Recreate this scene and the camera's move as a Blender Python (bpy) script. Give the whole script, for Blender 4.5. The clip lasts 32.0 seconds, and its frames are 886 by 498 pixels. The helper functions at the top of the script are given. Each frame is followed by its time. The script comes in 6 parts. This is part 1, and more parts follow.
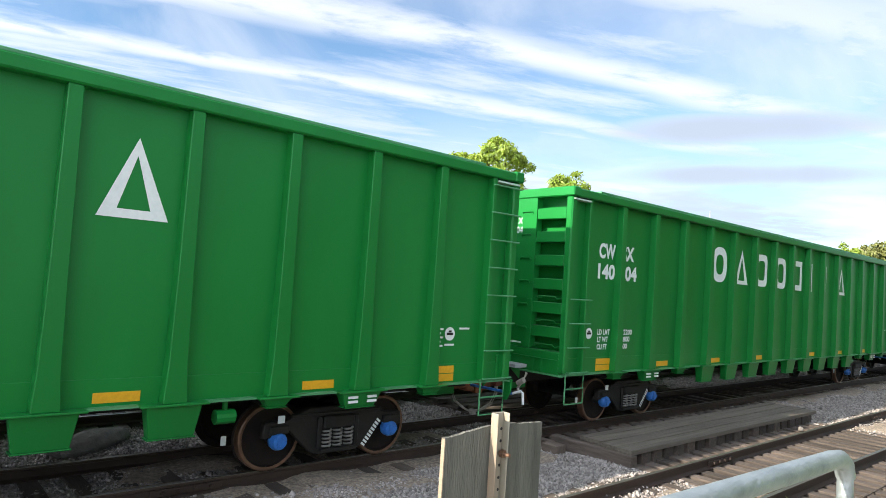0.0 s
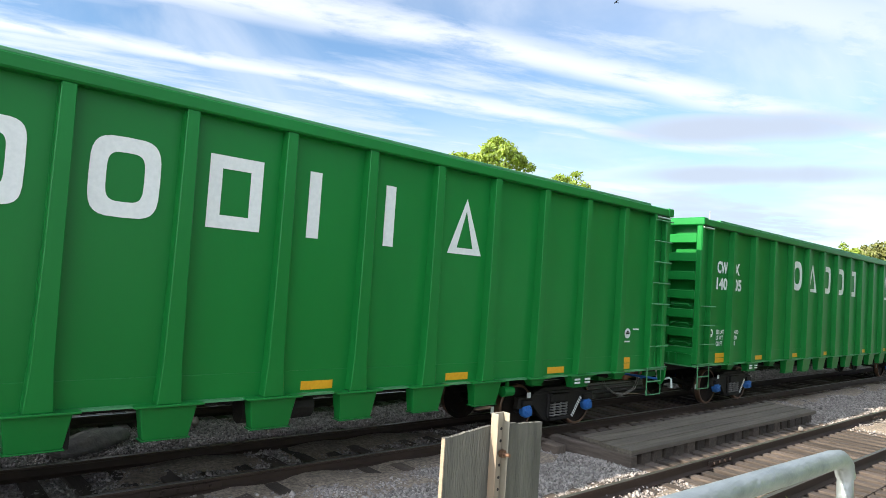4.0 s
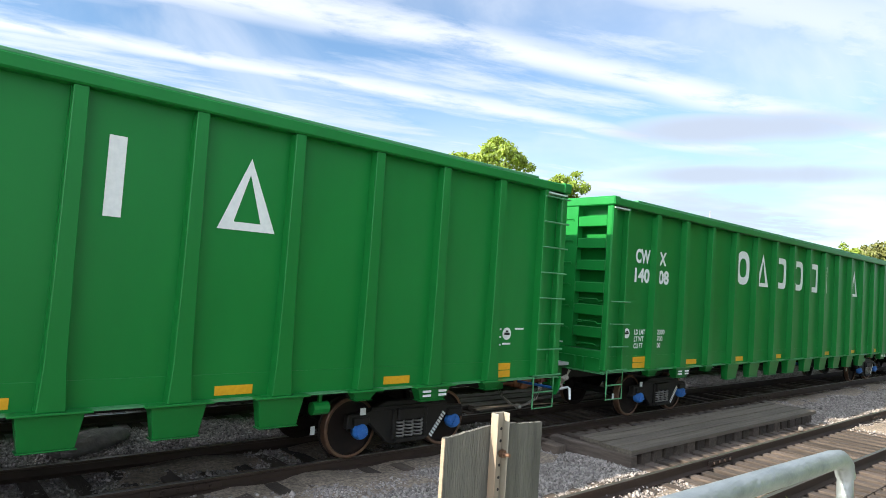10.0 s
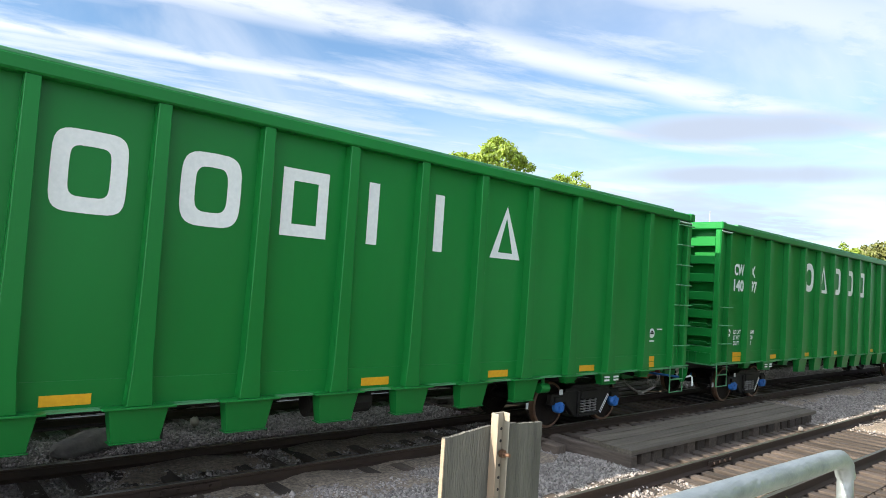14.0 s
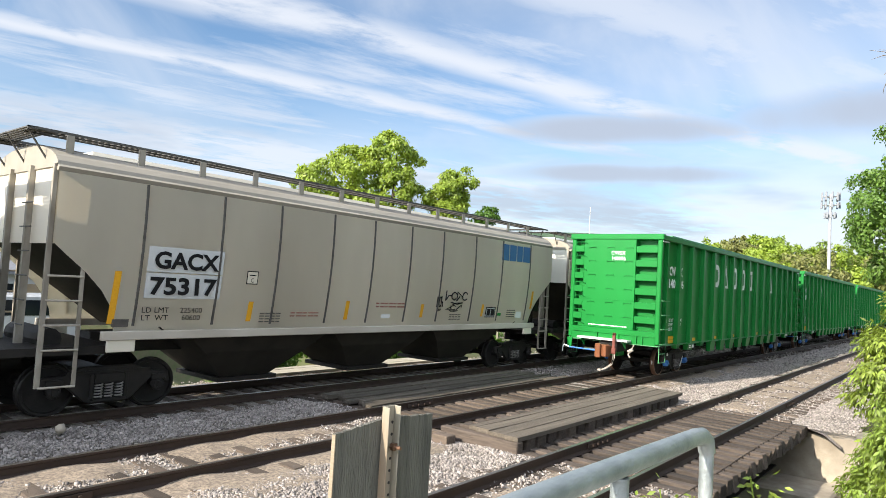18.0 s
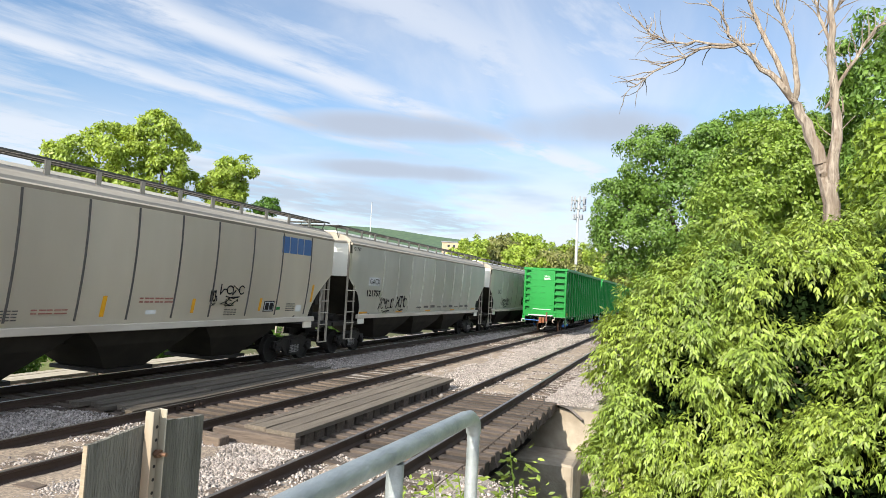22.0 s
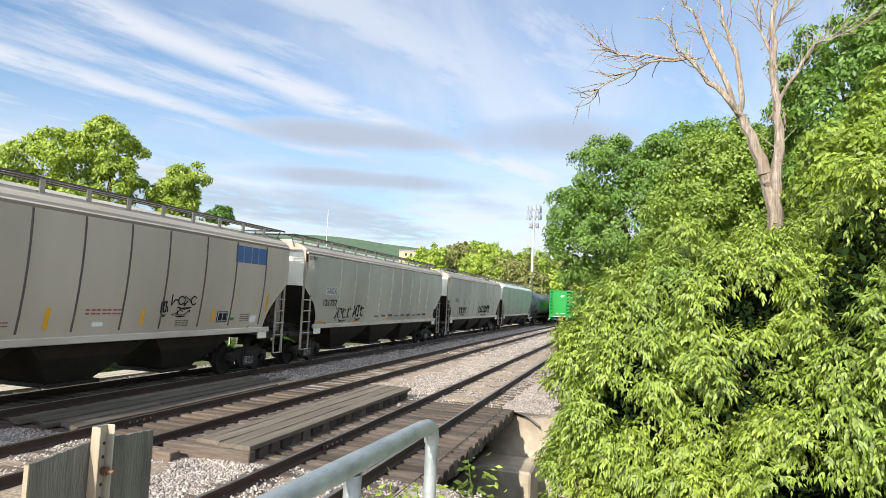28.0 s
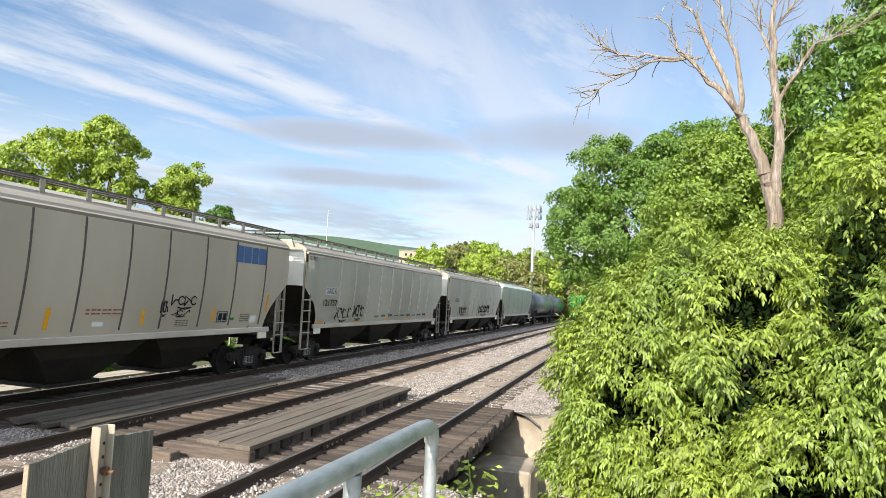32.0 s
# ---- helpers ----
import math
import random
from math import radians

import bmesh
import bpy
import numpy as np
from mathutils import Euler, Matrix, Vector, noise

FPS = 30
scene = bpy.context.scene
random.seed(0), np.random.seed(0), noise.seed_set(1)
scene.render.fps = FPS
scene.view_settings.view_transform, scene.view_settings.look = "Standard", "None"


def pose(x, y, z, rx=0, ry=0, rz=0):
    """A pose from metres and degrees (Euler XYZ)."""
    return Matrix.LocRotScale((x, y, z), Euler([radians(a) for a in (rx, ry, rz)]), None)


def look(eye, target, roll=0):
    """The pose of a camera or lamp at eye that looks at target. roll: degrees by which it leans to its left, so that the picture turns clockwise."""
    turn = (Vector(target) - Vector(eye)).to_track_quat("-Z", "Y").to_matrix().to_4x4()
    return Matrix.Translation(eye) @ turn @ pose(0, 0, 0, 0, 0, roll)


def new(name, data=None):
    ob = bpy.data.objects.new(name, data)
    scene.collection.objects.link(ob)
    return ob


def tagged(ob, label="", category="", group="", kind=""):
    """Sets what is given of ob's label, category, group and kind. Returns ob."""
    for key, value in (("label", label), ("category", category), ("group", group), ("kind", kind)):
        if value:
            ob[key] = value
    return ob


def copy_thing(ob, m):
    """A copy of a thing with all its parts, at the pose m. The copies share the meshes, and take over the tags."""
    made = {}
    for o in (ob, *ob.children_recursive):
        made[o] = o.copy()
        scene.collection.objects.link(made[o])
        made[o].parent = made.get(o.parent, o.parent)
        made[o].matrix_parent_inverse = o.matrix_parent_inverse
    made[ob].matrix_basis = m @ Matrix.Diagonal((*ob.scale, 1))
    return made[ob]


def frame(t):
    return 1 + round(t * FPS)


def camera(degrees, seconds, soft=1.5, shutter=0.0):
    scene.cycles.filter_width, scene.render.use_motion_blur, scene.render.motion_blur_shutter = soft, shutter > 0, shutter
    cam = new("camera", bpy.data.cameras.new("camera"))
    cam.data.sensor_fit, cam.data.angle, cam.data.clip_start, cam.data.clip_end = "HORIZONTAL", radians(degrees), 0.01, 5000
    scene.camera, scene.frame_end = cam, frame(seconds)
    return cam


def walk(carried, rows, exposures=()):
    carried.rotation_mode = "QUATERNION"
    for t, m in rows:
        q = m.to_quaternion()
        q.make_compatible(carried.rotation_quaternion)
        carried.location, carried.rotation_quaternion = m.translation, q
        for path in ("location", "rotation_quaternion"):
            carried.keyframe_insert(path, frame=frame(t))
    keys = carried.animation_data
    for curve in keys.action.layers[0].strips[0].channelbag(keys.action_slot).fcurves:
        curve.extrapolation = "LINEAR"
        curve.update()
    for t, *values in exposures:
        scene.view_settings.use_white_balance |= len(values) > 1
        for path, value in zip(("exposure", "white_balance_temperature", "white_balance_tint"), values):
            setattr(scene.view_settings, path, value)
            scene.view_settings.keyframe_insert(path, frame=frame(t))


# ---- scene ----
# World axes: x runs along the tracks, y across them away from the camera, z up; rail tops at z = 0.
EYE = (0.0, 0.0, 2.72)
TURN = -41.306
LOOKS = [
    (0.0, -0.159, 2.969, -3.816), (16.3, -0.159, 2.969, -3.816), (16.6, -0.18, 3.0, -3.80), (17.0, -0.288, 3.05, -3.72),
    (17.3, -0.95, 3.06, -3.66), (17.5, -2.216, 3.063, -3.61), (17.75, -6.0, 3.05, -3.47), (18.0, -9.784, 3.038, -3.371),
    (18.5, -13.59, 3.088, -3.268), (19.0, -17.084, 3.096, -3.233), (19.5, -21.006, 3.116, -3.272), (20.0, -23.596, 3.134, -3.274),
    (20.5, -25.754, 3.282, -3.284), (21.0, -27.004, 3.544, -3.208), (21.5, -28.16, 3.558, -3.249), (22.0, -29.019, 3.543, -3.201),
    (22.5, -29.726, 3.799, -3.155), (23.0, -30.549, 4.19, -3.105), (23.5, -31.254, 4.35, -3.14), (24.0, -31.376, 4.446, -2.955),
    (24.5, -31.725, 4.465, -2.821), (25.0, -32.363, 4.47, -2.726), (25.5, -32.643, 4.494, -2.695), (27.5, -32.78, 4.485, -2.70),
    (32.0, -32.78, 4.485, -2.70)]
cam = camera(68.84, 32.0, soft=0.75)
walk(cam, [(t, pose(*EYE, 90 + p, r, y + TURN)) for t, y, p, r in LOOKS],
     [(0.0, 1.50), (14.5, 1.47), (16.0, 1.27), (17.5, 1.23), (19.0, 1.20), (32.0, 1.17)])

# ---- light ----
SUN_AZ, SUN_EL = 170.0, 28.0          # degrees from +x towards +y, degrees up
SUN_DIR = Vector((math.cos(radians(SUN_AZ)) * math.cos(radians(SUN_EL)), math.sin(radians(SUN_AZ)) * math.cos(radians(SUN_EL)), math.sin(radians(SUN_EL))))
world = bpy.data.worlds.new("sky")
scene.world = world
world.use_nodes = True


def sky_nodes():
    nt = world.node_tree
    n, l = nt.nodes, nt.links
    n.clear()

    def math_node(op, a=None, b=None, clamp=False):
        m = n.new("ShaderNodeMath")
        m.operation, m.use_clamp = op, clamp
        for k, v in enumerate((a, b)):
            if v is None:
                continue
            if isinstance(v, (int, float)):
                m.inputs[k].default_value = v
            else:
                l.new(v, m.inputs[k])
        return m.outputs[0]

    def vec(op, a, b=None, scale=None):
        m = n.new("ShaderNodeVectorMath")
        m.operation = op
        for k, v in enumerate((a, b)):
            if v is None:
                continue
            if isinstance(v, tuple):
                m.inputs[k].default_value = v
            else:
                l.new(v, m.inputs[k])
        if scale is not None:
            if isinstance(scale, (int, float)):
                m.inputs["Scale"].default_value = scale
            else:
                l.new(scale, m.inputs["Scale"])
        return m

    def noise_tex(v, scale, detail, rough=0.55, dist=0.0):
        t = n.new("ShaderNodeTexNoise")
        l.new(v, t.inputs["Vector"])
        t.inputs["Scale"].default_value, t.inputs["Detail"].default_value = scale, detail
        t.inputs["Roughness"].default_value, t.inputs["Distortion"].default_value = rough, dist
        return t.outputs["Fac"]

    def ramp(v, lo, hi):
        r = n.new("ShaderNodeMapRange")
        r.interpolation_type = "SMOOTHSTEP"
        l.new(v, r.inputs[0])
        r.inputs[1].default_value, r.inputs[2].default_value = lo, hi
        return r.outputs[0]

    out, bg = n.new("ShaderNodeOutputWorld"), n.new("ShaderNodeBackground")
    sky = n.new("ShaderNodeTexSky")
    sky.sky_type, sky.sun_disc = "NISHITA", False
    sky.sun_elevation, sky.sun_rotation = radians(SUN_EL), radians(90 - SUN_AZ)
    sky.air_density, sky.dust_density, sky.ozone_density = 1.0, 0.6, 1.6
    geo = n.new("ShaderNodeTexCoord").outputs["Generated"]
    z = n.new("ShaderNodeSeparateXYZ")
    l.new(geo, z.inputs[0])
    # the cloud deck as a flat sheet: u runs along the cirrus streaks, v across them
    high = math_node("ADD", math_node("MAXIMUM", z.outputs[2], 0.0), 0.02)
    sheet = vec("SCALE", geo, scale=math_node("DIVIDE", 1.0, high)).outputs[0]
    ca, sa = math.cos(radians(-22)), math.sin(radians(-22))
    u = vec("DOT_PRODUCT", sheet, (ca, sa, 0.0)).outputs["Value"]
    v = vec("DOT_PRODUCT", sheet, (-sa, ca, 0.0)).outputs["Value"]
    plane = n.new("ShaderNodeCombineXYZ")
    l.new(u, plane.inputs[0])
    l.new(v, plane.inputs[1])
    stretched = vec("MULTIPLY", plane.outputs[0], (0.30, 1.0, 1.0)).outputs[0]
    v = math_node("ADD", v, math_node("MULTIPLY", math_node("SUBTRACT", noise_tex(stretched, 1.1, 4.0), 0.5), 0.7))
    streak = noise_tex(stretched, 2.1, 8.0, 0.62, 0.3)
    fine = noise_tex(vec("MULTIPLY", plane.outputs[0], (0.48, 1.0, 1.0)).outputs[0], 5.5, 8.0, 0.66, 0.4)
    puff = noise_tex(vec("MULTIPLY", plane.outputs[0], (0.65, 1.0, 1.0)).outputs[0], 3.0, 8.0, 0.62, 0.25)
    flat = vec("MULTIPLY", geo, (2.4, 2.4, 12.0)).outputs[0]
    s3 = noise_tex(flat, 1.5, 6.0, 0.55, 0.4)
    soft = noise_tex(geo, 2.6, 6.0, 0.55, 0.5)
    low = math_node("SUBTRACT", 1.0, ramp(z.outputs[2], 0.10, 0.30))

    def band(centre, narrow, wide, strength):
        """A long streak of cirrus; narrow and wide: the half widths of its two edges."""
        up = ramp(v, centre - wide, centre)
        down = math_node("SUBTRACT", 1.0, ramp(v, centre, centre + narrow))
        return math_node("MULTIPLY", math_node("MULTIPLY", up, down), strength)

    bands = math_node("MULTIPLY", band(3.10, 0.20, 0.30, 0.95), math_node("SUBTRACT", 1.0, ramp(u, 2.2, 4.6)))
    bands = math_node("MAXIMUM", bands, band(2.36, 0.28, 0.42, 0.95))
    bands = math_node("MAXIMUM", bands, band(1.55, 0.30, 0.45, 0.75))
    bands = math_node("MAXIMUM", bands, math_node("MULTIPLY", ramp(v, 3.75, 4.7), 0.88))
    wisps = ramp(math_node("ADD", math_node("MULTIPLY", streak, 0.82), math_node("MULTIPLY", fine, 0.18)), 0.42, 0.66)
    cover = math_node("MULTIPLY", bands, ramp(math_node("ADD", math_node("MULTIPLY", puff, 0.7), math_node("MULTIPLY", fine, 0.3)), 0.28, 0.54))
    veil = math_node("ADD", math_node("MULTIPLY", ramp(soft, 0.36, 0.66), 0.5), math_node("MULTIPLY", math_node("SUBTRACT", 1.0, ramp(v, 1.7, 2.5)), 0.22))
    cover = math_node("MAXIMUM", cover, math_node("MULTIPLY", wisps, 0.72))
    cover = math_node("MAXIMUM", cover, veil)
    c2 = ramp(math_node("ADD", math_node("MULTIPLY", s3, 0.85), math_node("MULTIPLY", puff, 0.15)), 0.38, 0.60)
    cover = math_node("MAXIMUM", cover, math_node("MULTIPLY", math_node("ADD", math_node("MULTIPLY", c2, 0.75), 0.2), low))
    cover = math_node("MAXIMUM", cover, math_node("MULTIPLY", math_node("SUBTRACT", 1.0, ramp(z.outputs[2], 0.0, 0.14)), 0.45), True)
    # flat grey lens-shaped clouds low over the tracks: (bearing, height, half width, half height) in degrees
    lenses = None
    for az, el, w, h in ((7.0, 14.5, 9.5, 2.3), (24.0, 13.9, 12.0, 1.5), (24.0, 10.2, 13.0, 1.1)):
        c = Vector((math.cos(radians(az)) * math.cos(radians(el)), math.sin(radians(az)) * math.cos(radians(el)), math.sin(radians(el))))
        side = Vector((c.y, -c.x, 0.0)).normalized()
        up = side.cross(c)
        lx = vec("DOT_PRODUCT", geo, tuple(side / math.sin(radians(w)))).outputs["Value"]
        ly = math_node("SUBTRACT", vec("DOT_PRODUCT", geo, tuple(up / math.sin(radians(h)))).outputs["Value"], 0.0)
        r2 = math_node("ADD", math_node("MULTIPLY", lx, lx), math_node("MULTIPLY", ly, ly))
        front = ramp(vec("DOT_PRODUCT", geo, tuple(c)).outputs["Value"], 0.5, 0.6)
        r2 = math_node("ADD", r2, math_node("MULTIPLY", math_node("SUBTRACT", soft, 0.5), 2.0))
        m = math_node("MULTIPLY", math_node("SUBTRACT", 1.0, ramp(r2, 0.1, 1.3)), front)
        lenses = m if lenses is None else math_node("MAXIMUM", lenses, m)
    cover = math_node("MAXIMUM", cover, math_node("MULTIPLY", lenses, 0.95), True)
    shade = ramp(noise_tex(vec("ADD", flat, (5.0, 2.0, 1.0)).outputs[0], 1.3, 4.0), 0.42, 0.62)
    cloud = n.new("ShaderNodeMix")
    cloud.data_type = "RGBA"
    l.new(math_node("MAXIMUM", math_node("MULTIPLY", shade, low), lenses, True), cloud.inputs[0])
    cloud.inputs[6].default_value, cloud.inputs[7].default_value = (3.35, 3.5, 3.8, 1), (2.1, 2.3, 2.72, 1)
    # thin cloud glows towards the sun
    halo = ramp(vec("DOT_PRODUCT", geo, tuple(SUN_DIR)).outputs["Value"], 0.12, 1.0)
    glow = vec("SCALE", cloud.outputs[2], scale=math_node("ADD", 1.0, math_node("MULTIPLY", halo, 3.6))).outputs[0]
    mix = n.new("ShaderNodeMix")
    mix.data_type = "RGBA"
    l.new(math_node("MULTIPLY", cover, 0.93), mix.inputs[0])
    l.new(vec("MULTIPLY", sky.outputs[0], (0.58, 0.66, 0.71)).outputs[0], mix.inputs[6])
    l.new(glow, mix.inputs[7])
    l.new(mix.outputs[2], bg.inputs[0])
    bg.inputs[1].default_value = 0.116
    l.new(bg.outputs[0], out.inputs[0])


sky_nodes()
sun = new("sun", bpy.data.lights.new("sun", "SUN"))
sun.data.energy, sun.data.angle, sun.data.color = 3.7, radians(0.6), (1.0, 0.90, 0.75)
sun.matrix_world = look(SUN_DIR * 80, (0, 0, 0))
scene.view_settings.exposure = 1.27

# ---- materials ----


def material(name, c1, c2=None, scale=6.0, rough=0.6, metal=0.0, bump=0.0, bump_scale=40.0, stretch=(1, 1, 1), grime=None, grime_amount=0.5,
             vary=0.0, coat=0.0, trans=None, contrast=0.25, space="Object", leaf=False, spec=0.5):
    """Two-scale procedural surface. grime: a second, coarser stain colour; vary: brightness spread from object to object (or leaf to leaf)."""
    m = bpy.data.materials.new(name)
    m.use_nodes = True
    nt = m.node_tree
    n, l = nt.nodes, nt.links
    b = n["Principled BSDF"]
    b.inputs["Roughness"].default_value, b.inputs["Metallic"].default_value = rough, metal
    b.inputs["Coat Weight"].default_value, b.inputs["Specular IOR Level"].default_value = coat, spec
    c2 = c2 or tuple(v * 0.75 for v in c1)
    tc, mp = n.new("ShaderNodeTexCoord"), n.new("ShaderNodeMapping")
    l.new(tc.outputs[space], mp.inputs[0])
    mp.inputs["Scale"].default_value = stretch

    def tex(s, d, src=None):
        t = n.new("ShaderNodeTexNoise")
        l.new(src or mp.outputs[0], t.inputs["Vector"])
        t.inputs["Scale"].default_value, t.inputs["Detail"].default_value = s, d
        return t.outputs["Fac"]

    def blend(fac, a, c):
        x = n.new("ShaderNodeMix")
        x.data_type = "RGBA"
        l.new(fac, x.inputs[0])
        for k, v in ((6, a), (7, c)):
            if isinstance(v, tuple):
                x.inputs[k].default_value = (*v[:3], 1)
            else:
                l.new(v, x.inputs[k])
        return x.outputs[2]

    def rng(v, lo, hi, to=1.0):
        r = n.new("ShaderNodeMapRange")
        l.new(v, r.inputs[0])
        r.inputs[1].default_value, r.inputs[2].default_value, r.inputs[4].default_value = lo, hi, to
        return r.outputs[0]

    col = blend(rng(tex(scale, 6.0), 0.5 - contrast, 0.5 + contrast), c1, c2)
    if grime:
        col = blend(rng(tex(scale * 0.23, 5.0), 0.45, 0.72, grime_amount), col, grime)
    if vary:
        if leaf:
            g = n.new("ShaderNodeNewGeometry").outputs["Random Per Island"]
        else:
            g = n.new("ShaderNodeObjectInfo").outputs["Random"]
        h = n.new("ShaderNodeHueSaturation")
        l.new(rng(g, 0.0, 1.0, 1.0 + vary), h.inputs["Value"])
        h.inputs["Value"].links[0].from_node.inputs[3].default_value = 1.0 - vary
        l.new(col, h.inputs["Color"])
        col = h.outputs[0]
    l.new(col, b.inputs["Base Color"])
    if bump:
        bp = n.new("ShaderNodeBump")
        bp.inputs["Strength"].default_value, bp.inputs["Distance"].default_value = bump, 0.02
        l.new(tex(bump_scale, 5.0), bp.inputs["Height"])
        l.new(bp.outputs[0], b.inputs["Normal"])
    if trans:
        t, add = n.new("ShaderNodeBsdfTranslucent"), n.new("ShaderNodeMixShader")
        l.new(blend(rng(tex(scale, 2.0), 0.3, 0.7), trans, tuple(v * 0.8 for v in trans)), t.inputs[0])
        add.inputs[0].default_value = 0.28
        l.new(b.outputs[0], add.inputs[1])
        l.new(t.outputs[0], add.inputs[2])
        l.new(add.outputs[0], n["Material Output"].inputs[0])
    return m


GREEN = material("green_car_paint", (0.0095, 0.215, 0.038), (0.007, 0.18, 0.031), 1.4, 0.36, bump=0.10, bump_scale=2.2, stretch=(1, 1, 0.35), grime=(0.010, 0.15, 0.027), grime_amount=0.7, spec=0.28)
WHITE = material("white_stencil_paint", (0.86, 0.88, 0.86), (0.76, 0.79, 0.77), 20, 0.55)
YELLOW = material("amber_reflective_tape", (0.82, 0.42, 0.015), (0.72, 0.34, 0.012), 30, 0.4)
DARK = material("greasy_black_steel", (0.010, 0.0095, 0.009), (0.022, 0.019, 0.017), 5, 0.6, bump=0.3, bump_scale=30, grime=(0.032, 0.026, 0.021), spec=0.3)
WHEEL = material("rusty_wheel_steel", (0.022, 0.015, 0.012), (0.012, 0.009, 0.008), 7, 0.7, bump=0.2, grime=(0.045, 0.024, 0.015), spec=0.25)
TREAD = material("worn_rim_steel", (0.26, 0.14, 0.085), (0.13, 0.08, 0.055), 9, 0.4, metal=0.4)
BLUE = material("blue_bearing_paint", (0.035, 0.19, 0.58), (0.03, 0.14, 0.45), 14, 0.45)
ORANGE = material("rusty_orange_coupler", (0.25, 0.085, 0.03), (0.13, 0.05, 0.022), 8, 0.75, bump=0.3, bump_scale=25)
HOPPER = material("weathered_light_grey_paint", (0.86, 0.805, 0.675), (0.79, 0.73, 0.605), 1.2, 0.5, stretch=(1, 1, 0.25), grime=(0.58, 0.53, 0.43), grime_amount=0.7, bump=0.05, bump_scale=8)
HOPPER_B = material("pale_green_grey_paint", (0.83, 0.825, 0.745), (0.74, 0.735, 0.655), 1.2, 0.4, stretch=(1, 1, 0.25), grime=(0.50, 0.50, 0.43), grime_amount=0.7)
SEAM_PALE = material("pale_dusty_weld", (0.46, 0.45, 0.39), (0.36, 0.35, 0.30), 9, 0.6)
# sill colour darkened to offset the light that the proud sill catches
SILL = material("darkened_grey_sill_paint", (0.60, 0.555, 0.475), (0.46, 0.42, 0.35), 2.5, 0.6, stretch=(0.5, 1, 1), grime=(0.33, 0.27, 0.21), grime_amount=0.7)
SEAM = material("dark_weld_grime", (0.055, 0.05, 0.045), (0.11, 0.10, 0.09), 9, 0.7)
ROOFGREY = material("grimy_grey_roof_paint", (0.37, 0.34, 0.285), (0.28, 0.255, 0.21), 1.6, 0.6, stretch=(0.5, 1, 1), grime=(0.26, 0.24, 0.21), grime_amount=0.7)
# soot and the shade under the cars are both in this near-black
UNDER = material("shade_dark_sooty_chute", (0.022, 0.019, 0.015), (0.04, 0.034, 0.026), 2.2, 0.8, grime=(0.012, 0.011, 0.01), bump=0.1, spec=0.25)
GALV = material("galvanised_grating", (0.13, 0.125, 0.115), (0.075, 0.07, 0.065), 12, 0.6, metal=0.3)
BLACKPAINT = material("black_stencil_paint", (0.008, 0.008, 0.009), (0.014, 0.014, 0.014), 20, 0.8, spec=0.2)
BLUELOGO = material("blue_sign_paint", (0.035, 0.10, 0.27), (0.05, 0.13, 0.30), 12, 0.5)
REDTAG = material("red_tag_paint", (0.55, 0.03, 0.05), None, 20, 0.5)
FADED = material("faded_red_stencil", (0.34, 0.12, 0.09), None, 20, 0.6)
PATCH = material("white_patch_panel", (0.60, 0.62, 0.62), (0.56, 0.57, 0.57), 8, 0.5)
TANK = material("dark_green_black_tank", (0.03, 0.042, 0.045), (0.045, 0.06, 0.06), 2, 0.35, coat=0.2)
RAIL = material("rusty_rail_steel", (0.062, 0.038, 0.027), (0.04, 0.027, 0.021), 6, 0.7, stretch=(0.3, 1, 1), metal=0.2, bump=0.1)
RAILTOP = material("polished_rail_head", (0.30, 0.28, 0.26), (0.20, 0.17, 0.15), 4, 0.32, metal=0.8, stretch=(0.1, 1, 1))
TIE = material("weathered_tie_wood", (0.115, 0.088, 0.068), (0.05, 0.039, 0.031), 3.5, 0.9, stretch=(6, 0.7, 6), bump=0.8, bump_scale=14, vary=0.45, grime=(0.15, 0.115, 0.088), contrast=0.3)
DECK = material("grey_plank_wood", (0.165, 0.14, 0.108), (0.07, 0.058, 0.046), 3, 0.85, stretch=(0.35, 9, 9), bump=0.7, bump_scale=12, vary=0.35, grime=(0.075, 0.062, 0.05), grime_amount=0.6, contrast=0.3)
TIE_DARK = material("tarred_bridge_timber", (0.125, 0.098, 0.078), (0.05, 0.039, 0.032), 3.5, 0.9, stretch=(6, 0.7, 6), bump=0.8, bump_scale=14, vary=0.5, grime=(0.035, 0.028, 0.023), grime_amount=0.6, contrast=0.3)
SLAG = material("grey_rough_concrete", (0.22, 0.20, 0.18), (0.14, 0.128, 0.115), 7, 0.95, bump=1.0, bump_scale=18)
RUNG = material("pale_worn_rung_paint", (0.45, 0.41, 0.345), (0.28, 0.25, 0.20), 9, 0.6)
STILE = material("dusty_grey_ladder_steel", (0.40, 0.365, 0.305), (0.22, 0.195, 0.155), 6, 0.6, stretch=(1, 1, 0.4), grime=(0.09, 0.065, 0.045), grime_amount=0.7)
PALEWOOD = material("bleached_plank_wood", (0.42, 0.39, 0.32), (0.32, 0.29, 0.23), 4, 0.85, stretch=(0.4, 7, 7), bump=0.4, bump_scale=12, vary=0.15)
STONE = material("crushed_ballast_stone", (0.36, 0.325, 0.298), (0.24, 0.212, 0.194), 3, 0.9, vary=0.5, leaf=True, bump=0.2)
BALLAST = material("ballast_bed", (0.42, 0.385, 0.345), (0.17, 0.152, 0.138), 34, 0.95, bump=1.0, bump_scale=36, grime=(0.25, 0.185, 0.13), grime_amount=0.55, contrast=0.16)
FINES = material("sandy_ballast_fines", (0.40, 0.325, 0.245), (0.17, 0.137, 0.108), 22, 0.95, bump=0.9, bump_scale=50, grime=(0.17, 0.14, 0.115), grime_amount=0.7, contrast=0.16)
